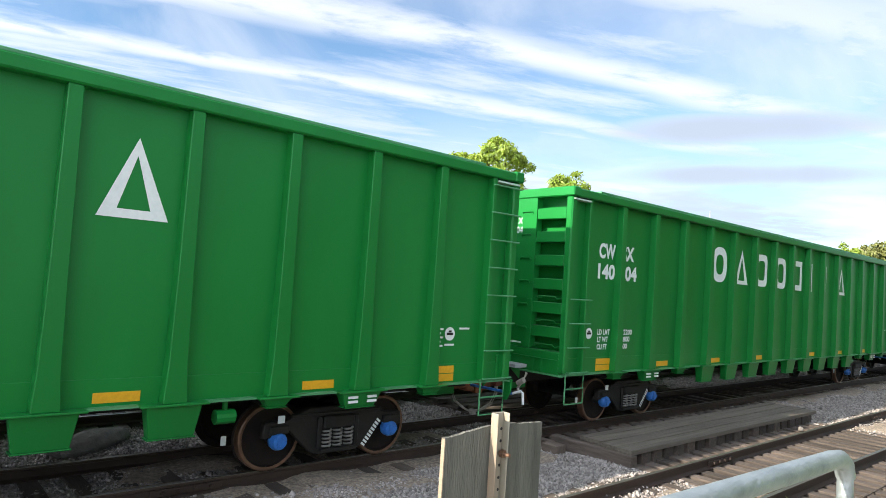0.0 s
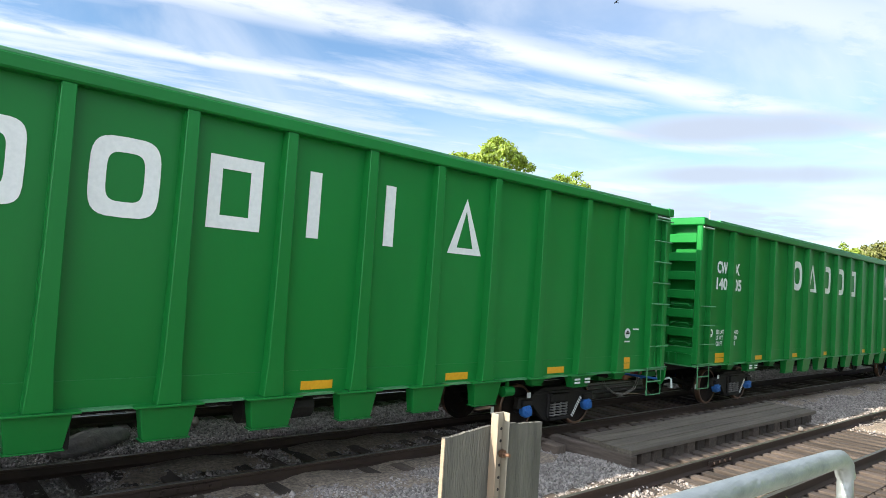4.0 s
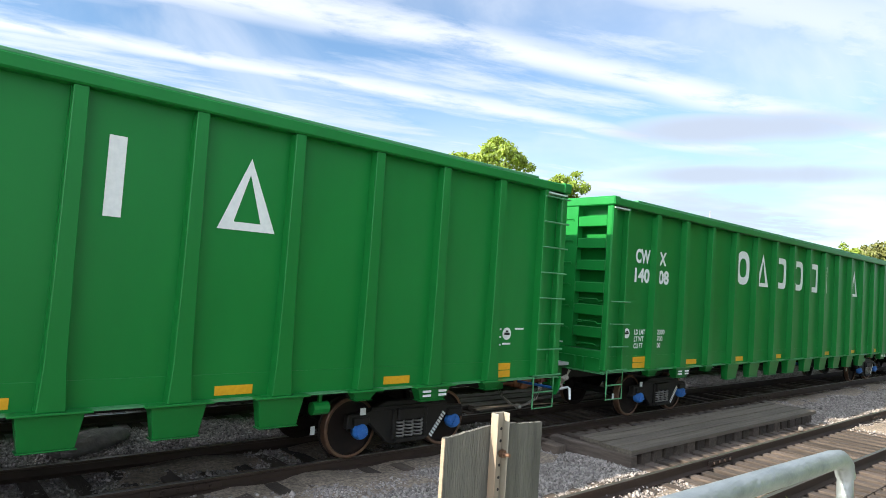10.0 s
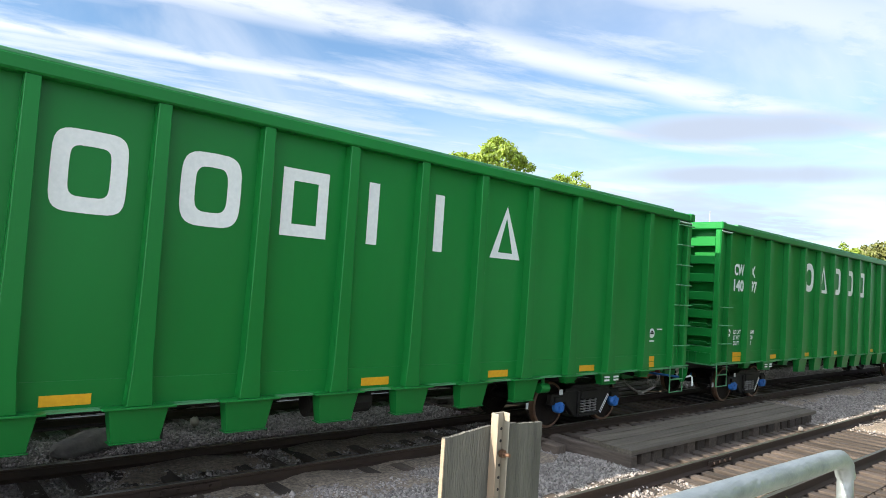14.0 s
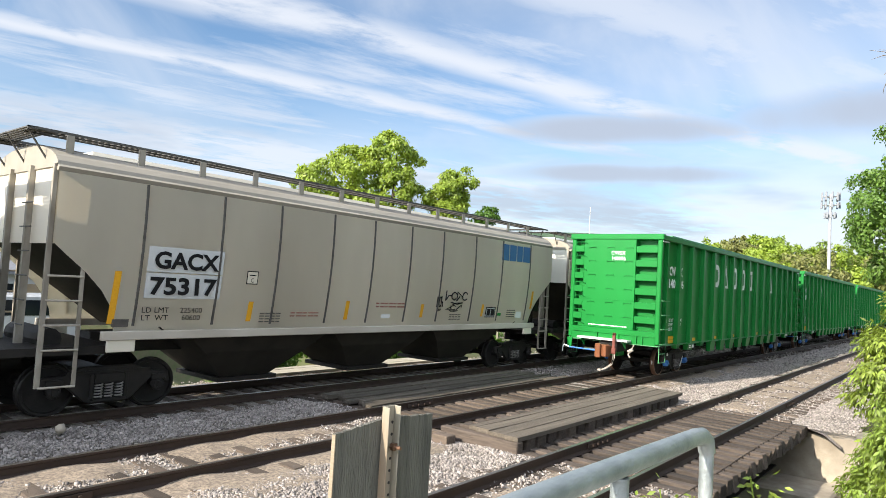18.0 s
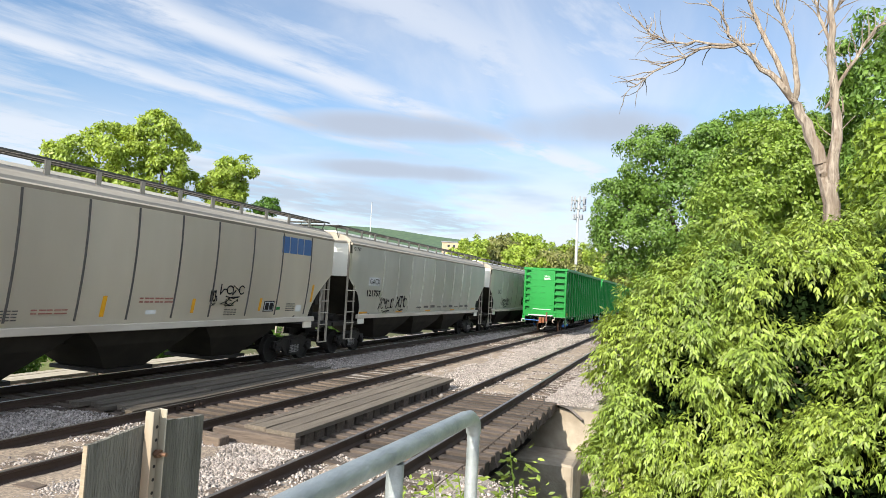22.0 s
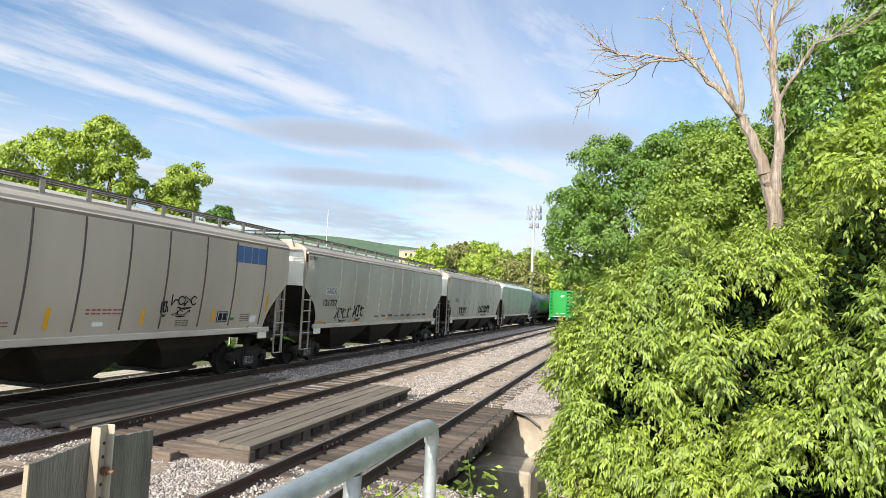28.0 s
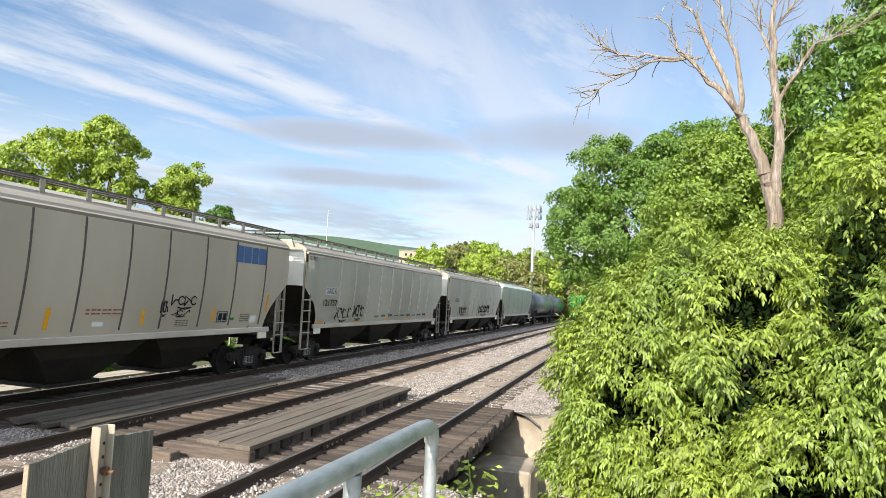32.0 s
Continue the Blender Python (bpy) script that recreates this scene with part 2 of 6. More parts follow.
SOIL = material("grassy_soil", (0.055, 0.085, 0.022), (0.10, 0.085, 0.045), 2.5, 0.95, bump=0.8, bump_scale=9)
CONCRETE = material("old_stained_concrete", (0.46, 0.41, 0.33), (0.30, 0.26, 0.205), 3.5, 0.9, bump=0.5, bump_scale=16, grime=(0.17, 0.14, 0.11), grime_amount=0.6)
GALVPIPE = material("galvanised_pipe", (0.36, 0.40, 0.405), (0.23, 0.265, 0.27), 16, 0.45, metal=0.5, stretch=(0.5, 1, 1), bump=0.25, bump_scale=60, grime=(0.50, 0.53, 0.52), contrast=0.18)
PLY = material("weathered_plywood", (0.185, 0.178, 0.147), (0.095, 0.093, 0.077), 6, 0.9, stretch=(5, 5, 0.7), bump=0.8, bump_scale=24, grime=(0.05, 0.05, 0.042), grime_amount=0.8, contrast=0.3)
PLY_SUNNY_EDGE = material("sunlit_plywood_edge", (0.34, 0.28, 0.20), (0.22, 0.18, 0.125), 20, 0.8, stretch=(1, 1, 6))
POSTPAINT = material("rust_stained_cream_post", (0.36, 0.355, 0.29), (0.26, 0.25, 0.195), 6, 0.6, stretch=(3, 3, 0.6), grime=(0.26, 0.14, 0.07), grime_amount=0.8)
BARK = material("grey_brown_bark", (0.13, 0.10, 0.075), (0.075, 0.06, 0.045), 6, 0.9, stretch=(3, 3, 0.6), bump=0.7, bump_scale=18)
DEADWOOD = material("bare_dead_wood", (0.36, 0.315, 0.255), (0.13, 0.10, 0.078), 5, 0.9, stretch=(4, 4, 0.5), bump=0.9, bump_scale=14, grime=(0.17, 0.125, 0.09), grime_amount=0.8, contrast=0.2)
LEAF_BUSH = material("bright_box_elder_leaf", (0.265, 0.335, 0.048), (0.125, 0.21, 0.034), 0.8, 0.5, vary=0.55, leaf=True, trans=(0.36, 0.42, 0.03))
LEAF_MAPLE = material("deep_green_leaf", (0.10, 0.19, 0.034), (0.13, 0.22, 0.036), 0.5, 0.5, vary=0.45, leaf=True, trans=(0.25, 0.42, 0.04))
LEAF_MID = material("mid_green_leaf", (0.085, 0.175, 0.022), (0.06, 0.14, 0.02), 0.5, 0.5, vary=0.35, leaf=True, trans=(0.20, 0.38, 0.03))
LEAF_LIGHT = material("light_green_leaf", (0.21, 0.285, 0.034), (0.15, 0.235, 0.03), 0.5, 0.5, vary=0.4, leaf=True, trans=(0.42, 0.56, 0.04))
LEAF_FRESH = material("fresh_green_leaf", (0.20, 0.285, 0.045), (0.15, 0.235, 0.038), 0.5, 0.5, vary=0.45, leaf=True, trans=(0.34, 0.50, 0.04))
LEAF_PALE = material("pale_spring_leaf", (0.27, 0.345, 0.05), (0.20, 0.29, 0.04), 0.5, 0.5, vary=0.4, leaf=True, trans=(0.60, 0.74, 0.07))
# leaf green darkened to hold the shade inside the thicket
LEAF_SHADE = material("shade_dark_leaf", (0.016, 0.034, 0.008), (0.010, 0.022, 0.006), 0.5, 0.85, vary=0.4, leaf=True, trans=(0.015, 0.03, 0.004), spec=0.1)
LEAF_OLIVE = material("olive_brown_leaf", (0.22, 0.22, 0.075), (0.17, 0.195, 0.055), 0.5, 0.55, vary=0.35, leaf=True, trans=(0.25, 0.30, 0.05))
HILL = material("hazy_wooded_hill", (0.075, 0.125, 0.06), (0.04, 0.08, 0.045), 0.07, 0.9, bump=1.0, bump_scale=0.12, contrast=0.15)
BRICK = material("pale_brick_wall", (0.42, 0.25, 0.17), (0.36, 0.21, 0.14), 1, 0.85)
CREAM = material("cream_wall", (0.44, 0.34, 0.23), None, 1, 0.8)
SIDING = material("white_siding", (0.66, 0.68, 0.70), (0.58, 0.60, 0.62), 2, 0.6)
ROOFING = material("grey_shingle_roof", (0.23, 0.24, 0.26), (0.17, 0.18, 0.20), 6, 0.9)
GLASSY = material("dark_window_glass", (0.02, 0.025, 0.03), None, 2, 0.08)
STEEL = material("pale_mast_steel", (0.46, 0.48, 0.50), (0.38, 0.40, 0.42), 4, 0.5, metal=0.3)
PANELGREY = material("grey_antenna_panel", (0.20, 0.22, 0.25), (0.15, 0.165, 0.19), 4, 0.5)
CARWHITE = material("white_car_paint", (0.70, 0.72, 0.74), None, 2, 0.25, coat=0.5)
RUBBER = material("black_rubber", (0.012, 0.012, 0.012), None, 8, 0.7)

# ---- mesh helpers ----


def box(bm, x0, x1, y0, y1, z0, z1):
    v = [bm.verts.new((x, y, z)) for z in (z0, z1) for y in (y0, y1) for x in (x0, x1)]
    for f in ((0, 2, 3, 1), (4, 5, 7, 6), (0, 1, 5, 4), (2, 6, 7, 3), (0, 4, 6, 2), (1, 3, 7, 5)):
        bm.faces.new([v[i] for i in f])
    return v


def loft(bm, rings, close=True, caps=True):
    """Skin a list of equal rings of points."""
    rows = [[bm.verts.new(p) for p in r] for r in rings]
    k = len(rows[0])
    for a, b in zip(rows, rows[1:]):
        for i in range(k if close else k - 1):
            j = (i + 1) % k
            bm.faces.new((a[i], a[j], b[j], b[i]))
    if caps and close:
        bm.faces.new(rows[0][::-1])
        bm.faces.new(rows[-1])
    return rows


def tube(bm, pts, r, seg=8):
    """A round bar along a polyline; r a number or one radius per point."""
    pts = [Vector(p) for p in pts]
    rs = r if isinstance(r, (list, tuple)) else [r] * len(pts)
    rings = []
    for i, p in enumerate(pts):
        d = (pts[min(i + 1, len(pts) - 1)] - pts[max(i - 1, 0)]).normalized()
        a = d.cross(Vector((0, 0, 1)) if abs(d.z) < 0.9 else Vector((1, 0, 0))).normalized()
        b = d.cross(a)
        rings.append([p + (a * math.cos(q) + b * math.sin(q)) * rs[i] for q in [2 * math.pi * k / seg for k in range(seg)]])
    loft(bm, rings)


def lathe_y(bm, prof, cx, cz, seg=28, y0=0.0, caps=True):
    """Turn a profile of (y, radius) about an axis along y."""
    loft(bm, [[(cx + r * math.cos(2 * math.pi * k / seg), y0 + y, cz + r * math.sin(2 * math.pi * k / seg)) for k in range(seg)] for y, r in prof], caps=caps)


def finish(bm, bevel=0.0, smooth=False):
    bmesh.ops.recalc_face_normals(bm, faces=bm.faces)
    if bevel:
        bmesh.ops.bevel(bm, geom=[e for e in bm.edges], offset=bevel, segments=1, affect="EDGES", clamp_overlap=True)
    if smooth:
        for f in bm.faces:
            f.smooth = True
        for e in bm.edges:
            if len(e.link_faces) == 2 and e.calc_face_angle(0.0) > 0.75:
                e.smooth = False


def mesh_of(bm, name, mat, bevel=0.0, smooth=False):
    finish(bm, bevel, smooth)
    me = bpy.data.meshes.new(name)
    bm.to_mesh(me)
    bm.free()
    me.materials.append(mat)
    return me


def part(name, bm, mat, parent=None, label="", bevel=0.0, smooth=False, at=None):
    me = bm if isinstance(bm, bpy.types.Mesh) else mesh_of(bm, name, mat, bevel, smooth)
    ob = new(name, me)
    ob.parent = parent
    if at is not None:
        ob.matrix_basis = at
    if label:
        ob["label"] = label
    return ob


def thing(name, label, category, group="", kind="", at=None):
    ob = tagged(new(name), label, category, group, kind)
    ob.empty_display_size = 0.3
    if at is not None:
        ob.matrix_basis = at
    return ob


def B():
    return bmesh.new()


def cuboid(x0, x1, y0, y1, z0, z1):
    bm = B()
    box(bm, x0, x1, y0, y1, z0, z1)
    return bm


def lettering(name, text, width, height, mat, parent, at, label="", bold=0.0):
    """Painted characters, their lower left corner at the pose's origin, reading along its x with its y up."""
    cu = bpy.data.curves.new(name, "FONT")
    cu.body, cu.size, cu.offset, cu.resolution_u = text, 1.0, bold, 3
    ob = bpy.data.objects.new(name, cu)
    scene.collection.objects.link(ob)
    bpy.context.view_layer.update()
    me = bpy.data.meshes.new_from_object(ob.evaluated_get(bpy.context.evaluated_depsgraph_get()))
    bpy.data.objects.remove(ob)
    co = np.empty(len(me.vertices) * 3)
    me.vertices.foreach_get("co", co)
    co = co.reshape(-1, 3)
    lo, hi = co.min(0), co.max(0)
    co[:, 0] = (co[:, 0] - lo[0]) * width / (hi[0] - lo[0])
    co[:, 1] = (co[:, 1] - lo[1]) * height / (hi[1] - lo[1])
    me.vertices.foreach_set("co", co.ravel())
    me.materials.clear()
    me.materials.append(mat)
    return part(name, me, mat, parent, label, at=at)


def facing(x, y, z, turn=0.0):
    """The pose of writing on a side that faces -y."""
    return pose(x, y, z, 90, 0, turn)

# ---- tracks and ground ----
TRACKS = (4.59, 9.01, 13.22)
CREEK = (10.2, 17.55)


def bend(x):
    """How far the tracks have swung towards -y at x."""
    return -0.00012 * max(0.0, x - 25.0) ** 2


def ground_height(x, y):
    z = -0.5
    if y < 2.7 and x < 9.5:
        k = min(1.0, max(0.0, (2.7 - y) / 1.3)) * min(1.0, max(0.0, (9.0 - x) / 4.5))
        z = -0.5 + 1.72 * k
    if y < 2.4 and x > 17.5:
        z = -0.5 - 1.6 * min(1.0, (2.4 - y) / 2.0) * max(0.0, 1 - (x - 17.5) / 8.0)
    if y > 16.0:
        z = -0.35 + 0.1 * math.sin(x * 0.3) * math.sin(y * 0.4)
    if 9.4 < x < 18.6 and y > -30 and y < 40:
        k = min(1.0, (x - 9.4) / 0.9, (18.6 - x) / 0.9)
        z = z * (1 - k) - 2.9 * k
    return z


def build_ground():
    xs = sorted(set([-3000, -1200, -500, -220, -120] + [-80 + 4 * k for k in range(18)] + [-8 + 0.6 * k for k in range(60)] + [30 + 6 * k for k in range(24)] + [220, 400, 900, 1800, 4000]))
    ys = sorted(set([-3000, -900, -300, -120, -60, -40] + [-30 + 2.5 * k for k in range(11)] + [-3 + 0.4 * k for k in range(20)] + [5.5 + 1.5 * k for k in range(10)] + [22, 28, 36, 41, 60, 100, 200, 500, 1200, 4000]))
    vs = [(x, y, ground_height(x, y)) for y in ys for x in xs]
    w = len(xs)
    fs = [(j * w + i, j * w + i + 1, (j + 1) * w + i + 1, (j + 1) * w + i) for j in range(len(ys) - 1) for i in range(w - 1)]
    me = bpy.data.meshes.new("ground")
    me.from_pydata(vs, [], fs)
    me.materials.append(SOIL)
    tagged(new("ground", me), "grassy soil bank cut by a creek under the tracks", "ground", kind="structure")


build_ground()


def build_bounce_ground():
    """Unseen pale gravel where the camera stands atop the bank, added as a reflector."""
    bm = B()
    rows = []
    for j in range(12):
        y = 1.25 - 2.4 * j
        rows.append([(x, y, max(ground_height(x, y), ground_height(x, 1.2)) + 0.02) for x in [-44 + 2.4 * k for k in range(19)] + [1.2, 2.2, 3.2]])
    loft(bm, rows, close=False)
    tagged(part("path", bm, BOUNCE_GROUND, smooth=True), "unseen pale gravel added along the bank to bounce light", "path", kind="structure")


BOUNCE_GROUND = material("pale_bounce_gravel", (0.44, 0.41, 0.365), (0.30, 0.275, 0.24), 14, 0.95, bump=0.6, bump_scale=30, grime=(0.34, 0.31, 0.265), contrast=0.15)
build_bounce_ground()


def build_ballast(name, x0, x1, y0, y1, z, step=0.25, label="grey crushed stone ballast between the tracks"):
    nx, ny = max(2, int((x1 - x0) / step)), max(2, int((y1 - y0) / step))
    vs = []
    for j in range(ny + 1):
        for i in range(nx + 1):
            x, y = x0 + (x1 - x0) * i / nx, y0 + (y1 - y0) * j / ny
            edge = min(1.0, min(y - y0, y1 - y) / 0.7)
            h = z + 0.05 * noise.noise((x * 1.3, y * 1.3, 0)) - 0.35 * (1 - edge) ** 2
            vs.append((x, y + bend(x), h))
    fs = [(j * (nx + 1) + i, j * (nx + 1) + i + 1, (j + 1) * (nx + 1) + i + 1, (j + 1) * (nx + 1) + i) for j in range(ny) for i in range(nx)]
    me = bpy.data.meshes.new(name)
    me.from_pydata(vs, [], fs)
    me.materials.append(BALLAST)
    for p in me.polygons:
        p.use_smooth = True
    return tagged(new(name, me), label, "ballast", kind="structure")


build_ballast("ballast_bed", -70, 10.15, 2.2, 15.9, -0.2, 0.3)
build_ballast("ballast_bed", 17.6, 60, 2.2, 15.9, -0.2, 0.35)
build_ballast("ballast_bed", 60, 230, 2.2, 15.9, -0.2, 1.5)


def scatter_stones(name, areas, size, seed, label):
    """Loose crushed stones, joined: each an uneven double pyramid."""
    rs = np.random.RandomState(seed)
    base = np.array([(1, 0, 0), (0.35, 0.9, 0.1), (-0.75, 0.6, -0.1), (-0.8, -0.55, 0.1), (0.3, -0.95, -0.05), (0.1, 0.1, 0.75), (-0.1, 0, -0.6)])
    tri = [(i, (i + 1) % 5, 5) for i in range(5)] + [((i + 1) % 5, i, 6) for i in range(5)]
    V, F, count = [], [], 0
    for x0, x1, y0, y1, z, density in areas:
        k = int((x1 - x0) * (y1 - y0) * density)
        P = np.stack([rs.uniform(x0, x1, k), rs.uniform(y0, y1, k), np.zeros(k)], 1)
        P[:, 2] = [z + 0.05 * noise.noise((a * 1.3, b * 1.3, 0)) for a, b in P[:, :2]]
        P[:, 1] += [bend(a) for a in P[:, 0]]
        S = size * rs.lognormal(0, 0.28, k)
        q = rs.normal(size=(k, 4))
        q /= np.linalg.norm(q, axis=1)[:, None]
        w, x, y, zz = q.T
        R = np.stack([1 - 2 * (y * y + zz * zz), 2 * (x * y - w * zz), 2 * (x * zz + w * y), 2 * (x * y + w * zz), 1 - 2 * (x * x + zz * zz), 2 * (y * zz - w * x),
                      2 * (x * zz - w * y), 2 * (y * zz + w * x), 1 - 2 * (x * x + y * y)], 1).reshape(-1, 3, 3)
        pts = np.einsum("kij,kvj->kvi", R, base[None] * rs.uniform(0.6, 1.2, (k, 7, 3))) * S[:, None, None]
        pts += P[:, None, :]
        V.append(pts.reshape(-1, 3))
        F.append((np.array(tri)[None] + (np.arange(k) * 7)[:, None, None] + count).reshape(-1, 3))
        count += k * 7
    V, F = np.concatenate(V), np.concatenate(F)
    me = bpy.data.meshes.new(name)
    me.vertices.add(len(V))
    me.vertices.foreach_set("co", V.ravel())
    me.loops.add(len(F) * 3)
    me.loops.foreach_set("vertex_index", F.ravel())
    me.polygons.add(len(F))
    me.polygons.foreach_set("loop_start", np.arange(0, len(F) * 3, 3))
    me.update(calc_edges=True)
    me.materials.append(STONE)
    return tagged(new(name, me), label, "ballast stones", kind="stuff")


scatter_stones("ballast_stones", [(1.0, 9.9, 5.75, 7.7, -0.185, 1000), (0.5, 10.2, 10.4, 12.1, -0.175, 800), (4.0, 9.9, 1.9, 3.4, -0.2, 160), (2.0, 9.9, 3.3, 5.75, -0.165, 260), (17.8, 34, 3.4, 5.8, -0.17, 120),
                                  (0.5, 10, 7.6, 10.4, -0.19, 300), (18.3, 34, 10.3, 12.1, -0.17, 330), (17.7, 34, 5.7, 7.9, -0.18, 420), (17.6, 30, 1.9, 3.5, -0.2, 380),
                                  (2, 30, 14.5, 15.6, -0.2, 60), (17.7, 30, 7.9, 10.2, -0.23, 60), (0, 9, 12.2, 14.3, -0.22, 70)], 0.0245, 3, "loose grey crushed stones of the track ballast")
scatter_stones("ballast_stones", [(34, 90, 2.2, 15.4, -0.19, 22)], 0.05, 4, "loose grey crushed stones far along the tracks")


def rail_profile():
    half = [(0.036, 0.0), (0.037, -0.03), (0.010, -0.045), (0.009, -0.13), (0.068, -0.158), (0.07, -0.17)]
    return [(y, z) for y, z in half] + [(-y, z) for y, z in half[::-1]]


def build_rails():
    xs = [-70, -30, -10, 0, 10, 20, 25] + [30 + 8 * k for k in range(26)]
    for cy in TRACKS:
        for s in (-1, 1):
            y = cy + s * 0.7525
            rail = tagged(new("rail"), "rusty steel rail with a worn shiny head on wooden ties", "rail", "rails of the tracks", "structure")
            bm = B()
            loft(bm, [[(x, y + bend(x) + py, pz) for py, pz in rail_profile()] for x in xs])
            part("rail_bar", bm, RAIL, rail)
            bm = B()
            loft(bm, [[(x, y + bend(x) - 0.028, 0.004), (x, y + bend(x) + 0.028, 0.004), (x, y + bend(x) + 0.03, -0.003), (x, y + bend(x) - 0.03, -0.003)] for x in xs])
            part("rail_head", bm, RAILTOP, rail, "shiny worn running surface")
            if cy < 10:
                for bx in (3.2 if s < 0 else 11.5, 20.5):
                    bm = B()
                    for q in (-1, 1):
                        box(bm, bx - 0.45, bx + 0.45, y + q * 0.035 - 0.012, y + q * 0.035 + 0.012, -0.13, -0.045)
                        for k in range(4):
                            cx = bx - 0.3 + 0.2 * k
                            box(bm, cx - 0.02, cx + 0.02, y + q * 0.06 - 0.02, y + q * 0.06 + 0.02, -0.105, -0.065)
                    part("joint_bar", bm, RAIL, rail, "bolted rail joint bar", bevel=0.004)


build_rails()

# ---- railway cars: common parts ----


def wheelset(parent, x, keyed):
    """An axle with two wheels and bearing caps, turning about its own origin."""
    ws = part("wheelset", MESH["axle"], None, parent, at=pose(x, 0, 0.457))
    for s in (-1, 1):
        part("wheel", MESH["wheel_" + keyed], None, ws, at=pose(0, 0, 0, 0, 0, 0 if s < 0 else 180))
        part("wheel_rim", MESH["rim_" + keyed], None, ws, "rusty worn rim", at=pose(0, 0, 0, 0, 0, 0 if s < 0 else 180))
        part("bearing_cap", MESH["cap_" + keyed], None, ws, "blue painted bearing cap" if keyed == "blue" else "", at=pose(0, 0, 0, 0, 0, 0 if s < 0 else 180))
    return ws


MESH = {}


def common_meshes():
    bm = B()
    lathe_y(bm, [(-1.02, 0.06), (-0.8, 0.075), (0.8, 0.075), (1.02, 0.06)], 0, 0, 12)
    MESH["axle"] = mesh_of(bm, "axle", DARK, smooth=True)
    bm = B()
    lathe_y(bm, [(-0.80, 0.10), (-0.79, 0.17), (-0.765, 0.30), (-0.775, 0.385), (-0.82, 0.40), (-0.82, 0.435), (-0.70, 0.44), (-0.68, 0.48), (-0.665, 0.48), (-0.665, 0.39), (-0.72, 0.36), (-0.74, 0.18), (-0.66, 0.12)], 0, 0, 36)
    MESH["wheel"] = mesh_of(bm, "wheel", WHEEL, smooth=True)
    bm = B()
    lathe_y(bm, [(-0.824, 0.405), (-0.828, 0.437), (-0.815, 0.455), (-0.70, 0.459), (-0.70, 0.43), (-0.824, 0.405)], 0, 0, 36, caps=False)
    MESH["rim"] = mesh_of(bm, "wheel_rim", TREAD, smooth=True)
    for key, mat in (("blue", BLUE), ("dark", DARK)):
        bm = B()
        lathe_y(bm, [(-1.0, 0.12), (-1.07, 0.125), (-1.10, 0.115), (-1.135, 0.10), (-1.14, 0.06), (-1.16, 0.05)], 0, 0, 18)
        for k in range(3):
            a = 2 * math.pi * k / 3
            box(bm, 0.065 * math.cos(a) - 0.018, 0.065 * math.cos(a) + 0.018, -1.165, -1.13, 0.065 * math.sin(a) - 0.018, 0.065 * math.sin(a) + 0.018)
        MESH["cap_" + key] = mesh_of(bm, "bearing_cap", mat)
    # cast side frame of a truck, lying in x-z about the truck centre
    half = [(-1.16, 0.50), (-1.13, 0.70), (-0.80, 0.72), (-0.45, 0.86), (0.45, 0.86), (0.80, 0.72), (1.13, 0.70), (1.16, 0.50), (0.98, 0.50), (0.95, 0.60), (0.80, 0.60),
            (0.42, 0.24), (0.30, 0.20), (-0.30, 0.20), (-0.42, 0.24), (-0.80, 0.60), (-0.95, 0.60), (-0.98, 0.50)]
    bm = B()
    loft(bm, [[(x, y, z) for x, z in half] for y in (-1.06, -0.94)])
    MESH["side_frame"] = mesh_of(bm, "side_frame", DARK, bevel=0.015)
    MESH["spring_plate"] = mesh_of(cuboid(-0.30, 0.30, -1.14, -0.96, 0.23, 0.285), "spring_plate", DARK, bevel=0.01)
    MESH["column"] = mesh_of(cuboid(-0.035, 0.035, -1.10, -0.96, 0.28, 0.72), "column", DARK, bevel=0.01)
    MESH["top_flange"] = mesh_of(cuboid(-0.75, 0.75, -1.09, -1.05, 0.74, 0.79), "top_flange", DARK, bevel=0.008)
    MESH["bolster"] = mesh_of(cuboid(-0.26, 0.26, -1.13, 1.13, 0.56, 0.74), "bolster", DARK, bevel=0.02)
    MESH["adapter"] = mesh_of(cuboid(-0.14, 0.14, -1.11, -0.95, 0.55, 0.66), "adapter", DARK, bevel=0.012)
    bm = B()
    pts = [(0.062 * math.cos(q), -1.08 + 0.062 * math.sin(q), 0.29 + 0.26 * k / 48) for k, q in enumerate([2 * math.pi * 5 * j / 48 for j in range(49)])]
    tube(bm, pts, 0.015, 5)
    MESH["spring"] = mesh_of(bm, "spring", SPRING, smooth=True)


SPRING = material("dusty_spring_steel", (0.36, 0.34, 0.32), (0.20, 0.19, 0.18), 12, 0.55, metal=0.4)
common_meshes()
for mesh_name in ("wheel", "rim"):
    MESH[mesh_name + "_blue"] = MESH[mesh_name]
    MESH[mesh_name + "_dark"] = MESH[mesh_name].copy()
    MESH[mesh_name + "_dark"].materials[0] = DARK


